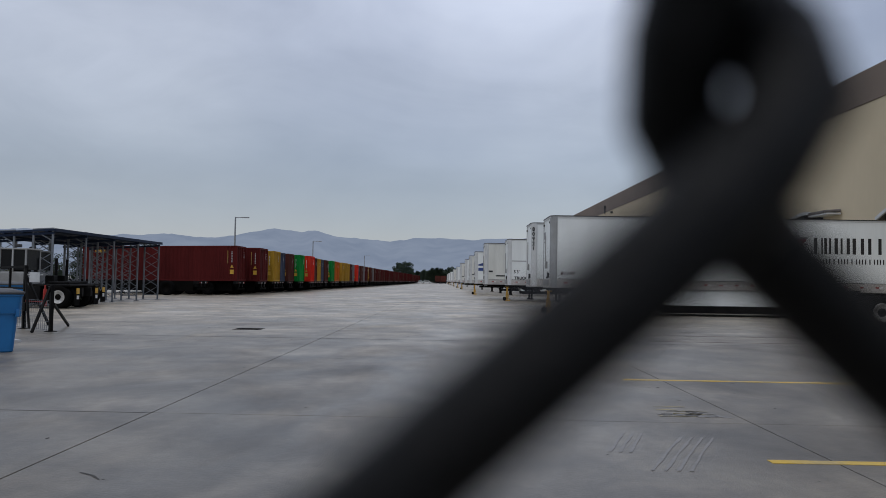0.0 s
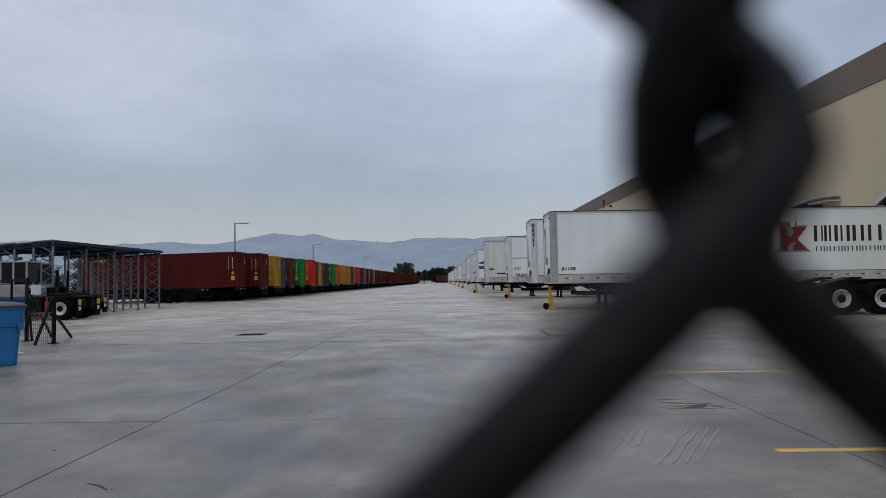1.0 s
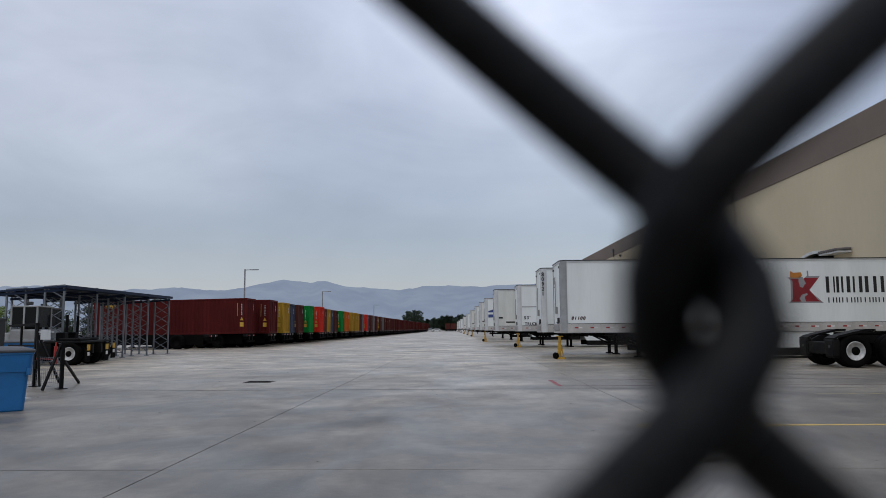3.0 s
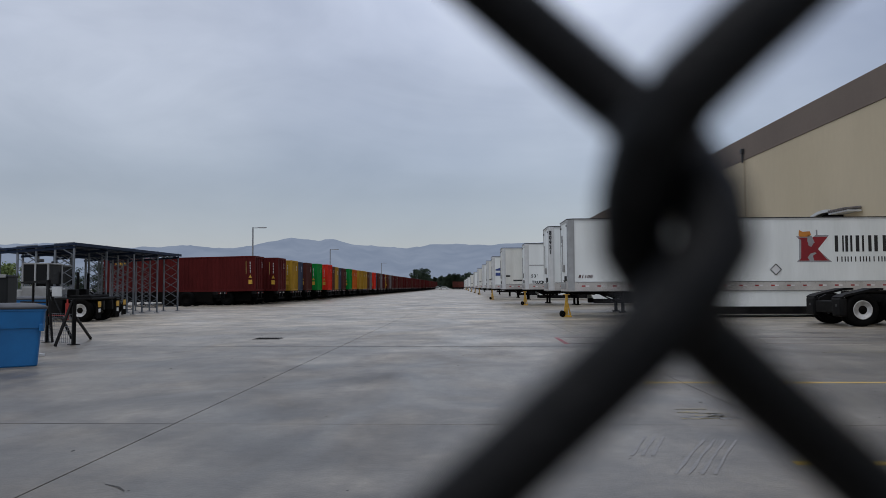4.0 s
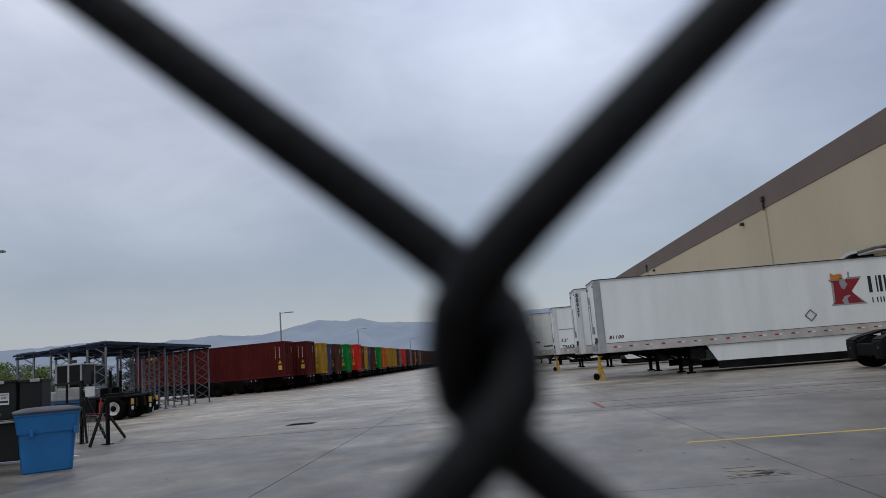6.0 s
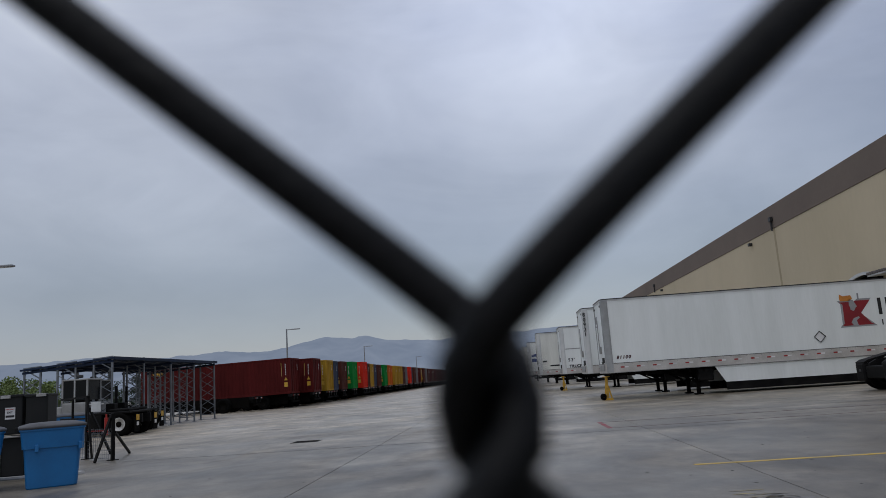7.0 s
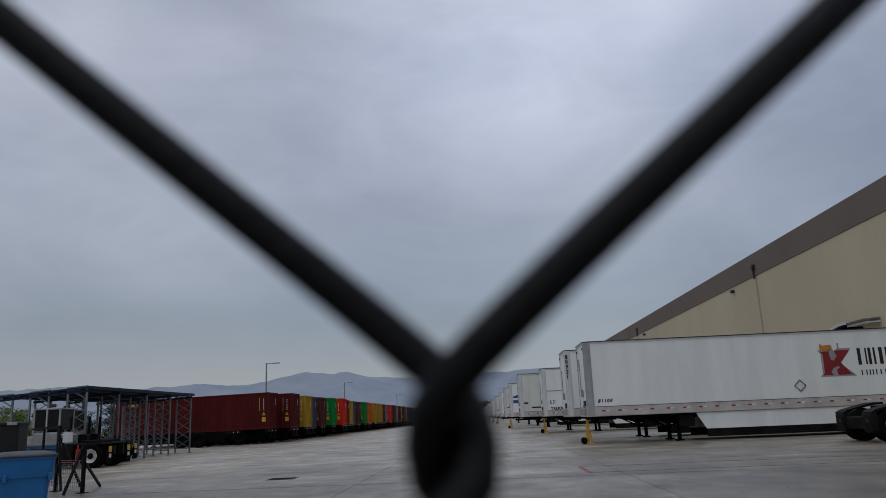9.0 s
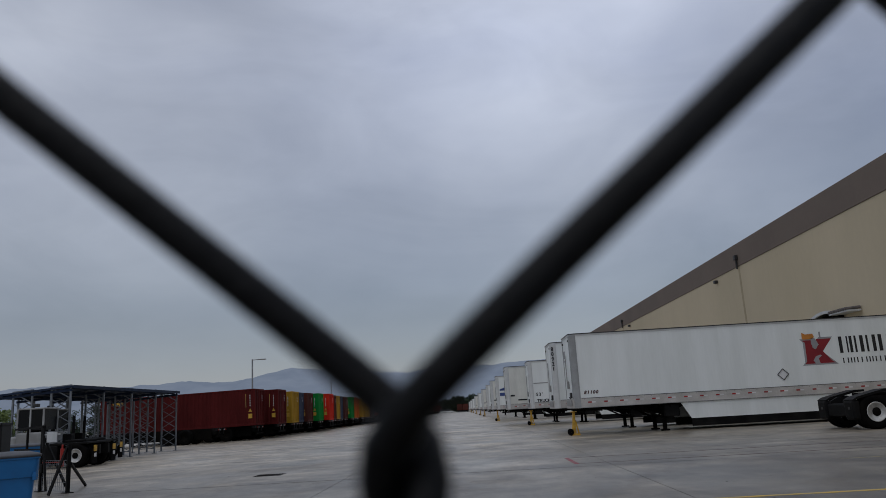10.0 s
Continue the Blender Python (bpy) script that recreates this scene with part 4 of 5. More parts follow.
def chassis(m):
    ob = thing("container_chassis", m, "dark steel container chassis with tandem wheels", "trailer", "chassis under the containers")
    for yy in (0.75, 1.55):
        bm = bmesh.new()
        box(bm, -CL + 0.1, -0.05, yy, yy + 0.14, 0.58, 0.98)
        part("frame_rail", bm, M["black"], ob)
    for xx in (-CL + 0.1, -6.2, -0.32):
        bm = bmesh.new()
        box(bm, xx, xx + 0.22, 0.02, CW - 0.02, 0.82, 1.015, 0.01)
        part("bolster", bm, M["black"], ob)
    # deep gooseneck and bogie boxes, unseen, added to block the bright gap underneath
    bm = bmesh.new()
    box(bm, -CL + 0.1, -8.6, 0.5, 1.94, 0.55, 0.97, 0.02)
    part("gooseneck", bm, M["black"], ob, "dark steel gooseneck")
    bm = bmesh.new()
    box(bm, -4.4, -1.2, 0.62, 0.74, 0.34, 0.6)
    box(bm, -4.4, -1.2, 1.70, 1.82, 0.34, 0.6)
    box(bm, -4.4, -4.3, 0.2, 2.24, 0.3, 0.62)
    box(bm, -6.6, -5.2, 0.25, 2.19, 0.34, 0.6)
    part("bogie_frame", bm, M["black"], ob, "dark steel bogie frame")
    for x in (-2.2, -3.45):
        for yy, s in ((0.0, -1), (CW, 1)):
            bm = bmesh.new()
            tyre(bm, x, yy - s * 0.20, 0.5)
            tyre(bm, x, yy - s * 0.49, 0.5, 0.26)
            w = part("wheel", bm, M["rubber"], ob, "black rubber twin tyres", True)
            # rims near-black: the shade below the container is put into their colour
            bm = bmesh.new()
            rim(bm, x, yy - s * 0.07, 0.5, s)
            part("rim", bm, M["under"], w, "", True)
    # added dark sheets, no chassis part: they stand for the shade underneath
    for yy in (0.55, CW - 0.55):
        bm = bmesh.new()
        box(bm, -CL + 0.3, -0.5, yy - 0.03, yy + 0.01, 0.30, 1.0)
        part("side_panel", bm, M["under"], ob, "added dark sheet for the shade under the container")
    for yy in (0.6, 1.84):
        bm = bmesh.new()
        box(bm, -9.3, -9.16, yy - 0.07, yy + 0.07, 0.05, 0.8)
        box(bm, -9.4, -9.06, yy - 0.12, yy + 0.12, 0.0, 0.05)
        part("landing_leg", bm, M["under"], ob)
    bm = bmesh.new()
    box(bm, -0.16, -0.02, 0.3, CW - 0.3, 0.4, 0.52)
    box(bm, -0.14, -0.06, 0.6, 0.72, 0.5, 0.85)
    box(bm, -0.14, -0.06, CW - 0.72, CW - 0.6, 0.5, 0.85)
    part("bumper", bm, M["under"], ob)
    for yy in (0.42, 0.72, 1.62, 1.92):
        bm = bmesh.new()
        box(bm, -0.018, 0.0, yy, yy + 0.1, 0.86, 0.94)
        part("tail_lamp", bm, M["tape_white" if 0.5 < yy < 1.7 else "tape_red"], ob)
    return ob


ORDER = ("maroon maroon slate ochre slate brown green red brown brown ochre slate brown green orange orange ochre ochre ochre brown grey red slate "
         "brown grey maroon maroon ochre brown ochre grey brown").split()
SET = {0: -0.30, 1: 0.55, 2: -0.2, 3: 0.15, 4: -0.1, 5: 0.1, 6: 0.5, 7: 0.95}
protos, base_chassis = {}, None
rnd = random.Random(4)
for i in range(100):
    key = ORDER[i] if i < len(ORDER) else rnd.choice(("maroon", "maroon", "brown", "maroon", "brown"))
    x = -15.35 + SET.get(i, rnd.uniform(-0.25, 0.25) if i > 1 else 0)
    y = 54.2 + 3.05 * i + (0.0 if i < 8 else rnd.uniform(-0.12, 0.12))
    m = pose(x, y, 0)
    text = "%s corrugated steel shipping container on a chassis" % {"slate": "slate blue", "ochre": "ochre yellow", "red": "bright red", "brown": "brown-red"}.get(key, key)
    kept = (key, i < 36)
    if kept in protos:
        copy_thing(protos[kept], m)
    else:
        protos[kept] = container(key, m, text, i < 36)
        if i == 0:                                                # the first one sits nose down on its chassis
            protos[kept].matrix_basis = m @ pose(0, 0, 0.02, 0, -1.1)
    base_chassis = copy_thing(base_chassis, m) if base_chassis else chassis(m)
empty = copy_thing(base_chassis, pose(-17.3, 50.6, 0))
tagged(empty, "empty dark steel container chassis beside the containers")
far = container("brown", pose(-2.4, 350, 0, 0, 0, 90), "brown-red container standing across the end of the lane", False)
copy_thing(base_chassis, far.matrix_basis)
beside = copy_thing(far, pose(-5.0, 351, 0, 0, 0, 90))
copy_thing(base_chassis, beside.matrix_basis)
# ---- steel canopy on lattice towers ----
canopy = thing("canopy", pose(-16.45, 30.4, 0), "open canopy with dark blue roofing on grey lattice towers", "canopy")
FR, BAY = 5, 2.78                                                 # frames along y, their spacing
TW = [(0.0, 0.8), (1.6, 2.4), (3.15, 3.87)]
SLOPE = 0.066


def roof_z(x):
    return 3.22 - SLOPE * x


for f in range(FR):
    for t0, t1 in TW:
        y = f * BAY
        for tx in (t0, t1):
            bm = bmesh.new()
            box(bm, -tx - 0.034, -tx + 0.034, y - 0.034, y + 0.034, 0.0, roof_z(tx))
            box(bm, -tx - 0.1, -tx + 0.1, y - 0.1, y + 0.1, 0.0, 0.02)
            part("post", bm, M["galv"], canopy, "grey steel post")
        bm = bmesh.new()
        zs = np.linspace(0.25, roof_z(t1) - 0.5, 6)
        for a, b in zip(zs, zs[1:]):
            bar(bm, (-t0, y, a), (-t1, y, b), 0.027, 0.027)
            bar(bm, (-t1, y, a), (-t0, y, b), 0.027, 0.027)
        bar(bm, (-t0, y, zs[-1]), (-t1, y, roof_z(t1) - 0.06), 0.04, 0.04)
        bar(bm, (-t0, y, 0.25), (-t1, y, 0.25), 0.04, 0.04)
        bar(bm, (-t0, y, roof_z(t0) - 0.03), (-t1, y, roof_z(t1) - 0.03), 0.06, 0.06)
        part("lattice", bm, M["galv"], canopy, "crossed grey lattice bars")
    bm = bmesh.new()
    bar(bm, (0.05, f * BAY, roof_z(-0.05) - 0.22), (-3.95, f * BAY, roof_z(3.95) - 0.22), 0.07, 0.1)
    part("rafter", bm, M["canopy_blue"], canopy)
for tx in (0.2, 1.2, 2.0, 2.8, 3.5):
    bm = bmesh.new()
    box(bm, -tx - 0.04, -tx + 0.04, -0.15, (FR - 1) * BAY + 0.15, roof_z(tx) - 0.17, roof_z(tx) - 0.11)
    part("purlin", bm, M["canopy_blue"], canopy)
NS = 26
for i in range(NS):                                               # roofing sheets
    y0, y1 = -0.05 + i * (11.25 / NS), -0.05 + (i + 1) * (11.25 / NS) - 0.012
    bm = bmesh.new()
    prism(bm, [(0.12, roof_z(-0.12) - 0.10), (-4.0, roof_z(4.0) - 0.10), (-4.0, roof_z(4.0) - 0.06), (0.12, roof_z(-0.12) - 0.06)], "y", y0, y1)
    part("roof_sheet", bm, M["canopy_blue"], canopy)
bm = bmesh.new()
prism(bm, [(0.14, roof_z(-0.14) - 0.13), (-4.02, roof_z(4.02) - 0.13), (-4.02, roof_z(4.02) - 0.05), (0.14, roof_z(-0.14) - 0.05)], "y", -0.10, -0.06)
box(bm, 0.125, 0.16, -0.10, 11.22, roof_z(0) - 0.16, roof_z(0) - 0.03)
part("fascia", bm, M["canopy_blue"], canopy, "dark blue edge trim")


# ---- yard tractors under and before the canopy: rear end at x = 0, cab towards -x ----
def yard_tractor(m, label):
    ob = thing("yard_tractor", m, label, "truck", "yard tractors by the canopy")
    R = 0.44
    for x in (-0.62,):
        for yy, s in ((0.0, -1), (2.2, 1)):
            dual(ob, x, yy, s, R)
    for yy, s in ((0.15, -1), (2.05, 1)):
        bm = bmesh.new()
        tyre(bm, -2.9, yy - s * 0.15, R)
        w = part("wheel", bm, M["rubber"], ob, "black rubber tyre", True)
        bm = bmesh.new()
        rim(bm, -2.9, yy - s * 0.02, R, s)
        part("rim", bm, M["rim"], w, "white painted steel rim", True)
    bm = bmesh.new()
    box(bm, -3.6, 0.0, 0.65, 0.78, 0.45, 0.8)
    box(bm, -3.6, 0.0, 1.42, 1.55, 0.45, 0.8)
    box(bm, -1.6, -0.2, 0.05, 2.15, 0.84, 0.92, 0.02)
    box(bm, -1.3, -0.5, 0.6, 1.6, 0.92, 1.02, 0.03)
    box(bm, -2.3, -1.3, 0.05, 0.6, 0.3, 0.84, 0.04)
    part("frame", bm, M["black"], ob, "black chassis frame and deck")
    bm = bmesh.new()
    box(bm, -2.95, -1.95, 0.18, 1.32, 0.85, 1.38, 0.06)
    box(bm, -2.95, -1.9, 0.2, 1.3, 2.22, 2.28, 0.02)
    for x, y in ((-2.93, 0.22), (-2.93, 1.28), (-1.96, 0.22), (-1.96, 1.28), (-2.45, 0.22)):
        box(bm, x - 0.028, x + 0.028, y - 0.028, y + 0.028, 1.35, 2.25)
    box(bm, -3.6, -2.95, 0.3, 2.0, 0.6, 1.25, 0.06)
    cab = part("cab", bm, M["cab_white"], ob, "dirty white narrow cab")
    bm = bmesh.new()
    box(bm, -2.89, -2.49, 0.225, 0.235, 1.45, 2.22)
    box(bm, -2.41, -2.0, 0.225, 0.235, 1.45, 2.22)
    box(bm, -1.97, -1.96, 0.26, 1.24, 1.45, 2.22)
    box(bm, -2.93, -2.92, 0.26, 1.24, 1.45, 2.22)
    part("window", bm, M["glass"], cab, "dark cab window")
    bm = bmesh.new()
    box(bm, -2.6, -2.2, 0.4, 0.9, 1.2, 2.0, 0.08)
    part("seat", bm, M["black"], cab, "black driver's seat")
    bm = bmesh.new()
    rod(bm, (-1.6, 1.9, 0.9), (-1.6, 1.9, 1.95), 0.06)
    part("exhaust", bm, M["black"], ob, "black exhaust stack")
    bm = bmesh.new()
    box(bm, -1.85, -1.5, 1.5, 1.85, 0.9, 1.25, 0.04)
    part("air_tank_box", bm, M["black"], ob)
    bm = bmesh.new()
    box(bm, -2.6, -2.4, 0.6, 0.8, 2.32, 2.45, 0.03)
    part("beacon", bm, M["hub"], ob)
    for yy in (0.08, 1.75):
        bm = bmesh.new()
        box(bm, -0.04, 0.0, yy, yy + 0.4, 0.12, 0.66)
        part("mud_flap", bm, M["rubber"], ob, "black mud flap")
        bm = bmesh.new()
        box(bm, 0.0, 0.02, yy + 0.08, yy + 0.32, 0.56, 0.78)
        part("tail_lamp", bm, M["yellow"], ob, "yellow reflector plate")
        bm = bmesh.new()
        box(bm, 0.0, 0.02, yy + 0.12, yy + 0.28, 0.36, 0.5)
        part("number_plate", bm, M["tape_white"], ob, "pale plate")
    return ob


yard_tractor(pose(-14.28, 28.05, 0, 0, 0, 3), "white and black yard tractor parked beside the canopy")
yard_tractor(pose(-15.3, 30.75, 0, 0, 0, 2), "black yard tractor with yellow reflectors beside the canopy")


# ---- blue bins and the black skip ----
def rounded(hx, hy, r, n=5):
    pts = []
    for cx, cy, a0 in ((hx - r, hy - r, 0), (-hx + r, hy - r, 90), (-hx + r, -hy + r, 180), (hx - r, -hy + r, 270)):
        for i in range(n + 1):
            a = radians(a0 + 90 * i / n)
            pts.append((cx + r * math.cos(a), cy + r * math.sin(a)))
    return pts


def loft(bm, levels):
    """Rounded rectangles (z, half x, half y, corner) joined from the bottom up."""
    rings = [[bm.verts.new((u, v, z)) for u, v in rounded(hx, hy, r)] for z, hx, hy, r in levels]
    for p, q in zip(rings, rings[1:]):
        for i in range(len(p)):
            bm.faces.new((p[i], p[(i + 1) % len(p)], q[(i + 1) % len(p)], q[i]))
    bm.faces.new(rings[0][::-1])
    bm.faces.new(rings[-1])


def bin_cart(m, label):
    ob = thing("bin", m, label, "bin", "blue bins by the skip")
    bm = bmesh.new()
    loft(bm, [(0.0, 0.375, 0.33, 0.08), (0.02, 0.39, 0.345, 0.08), (0.62, 0.435, 0.385, 0.08), (0.625, 0.46, 0.41, 0.08), (0.90, 0.49, 0.44, 0.08), (0.905, 0.505, 0.455, 0.08), (0.94, 0.505, 0.455, 0.08)])
    part("tub", bm, M["bin_blue"], ob, "blue moulded plastic tub")
    for x in (-0.24, 0.42):
        bm = bmesh.new()
        box(bm, x - 0.03, x + 0.03, -0.46, -0.40, 0.57, 0.69, 0.012)
        part("latch", bm, M["bin_blue"], ob, "blue moulded latch")
    bm = bmesh.new()
    loft(bm, [(0.935, 0.52, 0.47, 0.09), (0.97, 0.525, 0.475, 0.09), (0.985, 0.50, 0.45, 0.10), (1.02, 0.36, 0.31, 0.14), (1.03, 0.18, 0.15, 0.1)])
    part("lid", bm, M["lid_grey"], ob, "dusty dark grey domed lid", True)
    return ob


bin_cart(pose(-7.71, 12.28, 0, 0, 0, 34) @ Matrix.Diagonal((0.97, 1.0, 1.02, 1)), "blue plastic bin with a grey lid beside the skip")
bin_cart(pose(-8.82, 11.78, 0, 0, 0, 36) @ Matrix.Diagonal((1.0, 1.0, 1.02, 1)), "blue plastic bin with a dusty lid before the skip")

bin_cart(pose(-13.4, 22.3, 0, 0, 0, 30) @ Matrix.Diagonal((1.0, 1.0, 1.02, 1)), "blue plastic bin beyond the gate")

skip = thing("skip", pose(-9.2, 13.75, 0, 0, 0, 12), "black steel skip with an exit sign", "skip")
for x0, x1, z0, z1 in ((-3.2, -0.03, 0.82, 1.56), (0.02, 0.42, 0.90, 1.54)):
    bm = bmesh.new()
    box(bm, x0, x1, 0.0, 0.5, z0, z1, 0.03)
    box(bm, x0 - 0.015, x1 + 0.015, -0.02, 0.52, z1 - 0.04, z1 + 0.01, 0.01)
    part("upper_box", bm, M["box_black"], skip)
bm = bmesh.new()
box(bm, -3.1, 0.0, 0.06, 0.48, 0.05, 0.80, 0.02)
part("lower_box", bm, M["box_black"], skip)
bm = bmesh.new()
box(bm, 0.04, 0.40, 0.12, 0.48, 0.0, 0.84, 0.02)
part("lower_box", bm, M["box_black"], skip)
bm = bmesh.new()
box(bm, -3.2, 0.03, -0.03, 0.06, 0.765, 0.80, 0.008)
part("trim_bar", bm, M["alu"], skip, "pale trim bar")
bm = bmesh.new()
box(bm, -0.44, -0.415, 0.03, 0.058, 0.05, 0.765)
part("trim_bar", bm, M["alu"], skip, "pale trim bar")
bm = bmesh.new()
box(bm, -3.2, 0.6, -0.12, 0.02, 0.0, 0.04, 0.01)
part("base_plate", bm, M["galv"], skip, "pale ground rail")
for i in range(3):
    bm = bmesh.new()
    box(bm, -0.1, 0.44, -0.16 - 0.02 * i, 0.1, 0.83 + 0.045 * i, 0.86 + 0.045 * i, 0.006)
    part("lid_edge", bm, M["box_black"], skip)
for x in (-0.42, 0.22):
    bm = bmesh.new()
    box(bm, x, x + 0.18, -0.03, 0.0, 1.50, 1.56, 0.006)
    part("latch", bm, M["alu"], skip, "pale steel latch")
bm = bmesh.new()
box(bm, -0.335, -0.155, -0.012, -0.002, 1.11, 1.33)
board = part("sign", bm, M["sign_white"], skip, "white sign with black and red words")
lettering("EMERGENCY", 0.028, 0.001, M["sign_red"], board, pose(-0.328, -0.014, 1.285, 90))
lettering("EXIT", 0.048, 0.001, M["ink"], board, pose(-0.297, -0.014, 1.222, 90))
bm = bmesh.new()
box(bm, -0.322, -0.168, -0.014, -0.012, 1.145, 1.185)
part("word_bar", bm, M["ink"], board, "black bar of small print")

# ---- gate end of the dark yard fence ----
gate = thing("gate_frame", pose(-9.05, 16.75, 0, 0, 0, -37), "dark steel gate end with braces and wire mesh", "fence")
for x, h in ((0.0, 1.05), (-1.36, 1.5)):
    bm = bmesh.new()
    box(bm, x - 0.038, x + 0.038, -0.038, 0.038, 0.0, h, 0.008)
    box(bm, x - 0.1, x + 0.1, -0.1, 0.1, 0.0, 0.015)
    part("post", bm, M["black"], gate, "dark steel post")
bm = bmesh.new()
bar(bm, (-2.9, 0, 1.44), (-1.36, 0, 1.47), 0.045, 0.045)
bar(bm, (-2.2, 0, 0.9), (-2.2, 0, 1.45), 0.045, 0.045)
bar(bm, (-2.9, 0, 0.95), (-1.36, 0, 0.95), 0.04, 0.04)
part("rail", bm, M["black"], gate)
for a, b in (((0.28, -0.53, 0.02), (-0.05, -0.02, 1.0)), ((-1.32, -0.03, 1.42), (-0.62, -0.2, 0.05)), ((0.0, 0.05, 0.62), (-1.5, 1.12, 0.02)), ((-1.3, 0.02, 1.2), (-0.75, 0.3, 0.1))):
    bm = bmesh.new()
    bar(bm, a, b, 0.048, 0.048)
    part("brace", bm, M["black"], gate, "dark steel brace")
bm = bmesh.new()
for i in range(30):
    x = -2.9 + i * 0.1
    rod(bm, (x, 0.0, 0.02), (x, 0.0, 0.70), 0.004, 4)
for i in range(8):
    rod(bm, (-2.9, 0.0, 0.03 + i * 0.095), (0.0, 0.0, 0.03 + i * 0.095), 0.004, 4)
tagged(part("mesh_panel", bm, M["galv"], gate, "grey welded wire mesh"), kind="stuff")
bm = bmesh.new()
box(bm, -1.05, -0.55, -0.05, -0.03, 1.10, 1.33, 0.005)
bar(bm, (-1.36, 0.0, 1.28), (-0.5, 0.0, 1.28), 0.03, 0.03)
part("sign_plate", bm, M["light_post"], gate, "dirty white blank plate")
bm = bmesh.new()
box(bm, -1.30, -1.16, -0.08, 0.0, 0.42, 0.62, 0.01)
part("lock", bm, M["black"], gate)
for x, z0, z1 in ((-0.52, 0.55, 0.95),):
    bm = bmesh.new()
    rod(bm, (x, 0.08, z0), (x, 0.08, z1), 0.042, 12)
    rod(bm, (x, 0.08, z1), (x, 0.08, z1 + 0.09), 0.02, 8)
    bar(bm, (x, 0.08, z0 + 0.1), (-1.36, 0.0, z0 + 0.1), 0.02, 0.02)
    part("extinguisher", bm, M["red_can"], gate, "dark red steel cylinder")
bm = bmesh.new()
prism(bm, [(-11.9, 16.5), (-8.2, 13.9), (-8.12, 14.0), (-11.8, 16.6)], "z", 0.0, 0.05)
solo("kerb", bm, M["tape_white"], "low white painted kerb line", "kerb", kind="structure")


# ---- lamp posts ----
def lamp_post(m):
    ob = thing("lamp_post", m, "tall grey steel lamp post with one arm", "street lamp", "lamp posts behind the containers")
    bm = bmesh.new()
    rod(bm, (0, 0, 0), (0, 0, 9.0), 0.13, 12, 0.09)
    box(bm, -0.25, 0.25, -0.25, 0.25, 0, 0.5, 0.03)
    part("pole", bm, M["pole"], ob)
    bm = bmesh.new()
    bar(bm, (0, 0, 8.9), (1.1, 0, 8.93), 0.09, 0.09)
    part("arm", bm, M["pole"], ob)
    bm = bmesh.new()
    box(bm, 0.7, 1.75, -0.18, 0.18, 8.88, 8.99, 0.03)
    head = part("head", bm, M["pole"], ob)
    bm = bmesh.new()
    box(bm, 0.85, 1.65, -0.13, 0.13, 8.865, 8.88)
    part("lens", bm, M["lamp_glass"], head)
    return ob


lamp = lamp_post(pose(-27.8, 37.8, 0))
for x, y in ((-27.6, 94.1), (-28.2, 150.5), (-28.0, 238.0)):
    copy_thing(lamp, pose(x, y, 0))


# ---- trees ----
def tree(x, y, h, spread, leaf, seed, label, tall=False):
    ob = thing("tree", pose(x, y, 0), label, "tree", "trees beyond the yard")
    r = random.Random(seed)
    bm = bmesh.new()
    rod(bm, (0, 0, 0), (0.05 * h * 0.2, 0, h * 0.55), 0.035 * h, 9, 0.02 * h)
    tips = []
    for i in range(7):
        a = 2 * math.pi * i / 7 + r.uniform(-0.3, 0.3)
        z0 = h * r.uniform(0.28, 0.5)
        k = spread * r.uniform(0.45, 0.9)
        tip = (k * math.cos(a), k * math.sin(a), z0 + h * r.uniform(0.15, 0.4))
        rod(bm, (0, 0, z0), tip, 0.012 * h, 6, 0.004 * h)
        tips.append(tip)
    part("trunk", bm, M["bark"], ob)
    verts, faces = [], []
    clumps = []
    for i in range(60 if h > 6 else 26 if tall else 60):
        a, q = r.uniform(0, 2 * math.pi), math.sqrt(r.random())
        z = r.uniform(0.12, 1.0)
        w = spread * (1.15 - 0.95 * z if tall else 0.35 + 0.9 * math.sin(math.pi * min(1.0, z) * 0.9))
        clumps.append((w * q * math.cos(a), w * q * math.sin(a), h * z, h * r.uniform(0.06, 0.12)))
    for cx, cy, cz, s in clumps + [(*t, 0.09 * h) for t in tips]:
        for j in range(70):
            d = Vector((r.gauss(0, 1), r.gauss(0, 1), r.gauss(0, 0.8)))
            d = d.normalized() * s * r.uniform(0.5, 1.15)
            c = Vector((cx, cy, cz)) + d
            u = Vector((r.gauss(0, 1), r.gauss(0, 1), r.gauss(0, 1))).normalized()
            v = u.orthogonal().normalized()
            q = h * r.uniform(0.010, 0.02) * (1.5 if h > 6 else 1.0)
            k = len(verts)
            verts += [c - u * q * 1.6, c + v * q, c + u * q * 1.6, c - v * q]
            faces.append((k, k + 1, k + 2, k + 3))
    me = bpy.data.meshes.new("crown")
    me.from_pydata(verts, [], faces)
    me.materials.append(M[leaf])
    crown = new("crown", me)
    crown.parent = ob
    tagged(crown, "", kind="stuff")
    return ob


dark = tree(-24.0, 372, 10.0, 4.6, "leaf_dark", 3, "dark green broad tree at the end of the lane")
for i, (x, y, s) in enumerate(((-16, 395, 0.6), (-13, 385, 0.66), (-10.5, 380, 0.62), (-7.4, 372, 0.75), (-4.2, 390, 0.7), (-1.5, 380, 0.62), (1.0, 372, 0.8), (4.0, 366, 0.75), (-30, 400, 0.55), (-19, 390, 0.6), (-8.8, 395, 0.7), (-5.8, 382, 0.6))):
    c = copy_thing(dark, pose(x, y, 0, 0, 0, 67 * i))
    c.scale = (s, s, s)
bush = tree(-31.0, 43.5, 3.0, 2.3, "leaf_light", 8, "bushy bright green tree behind the skip")
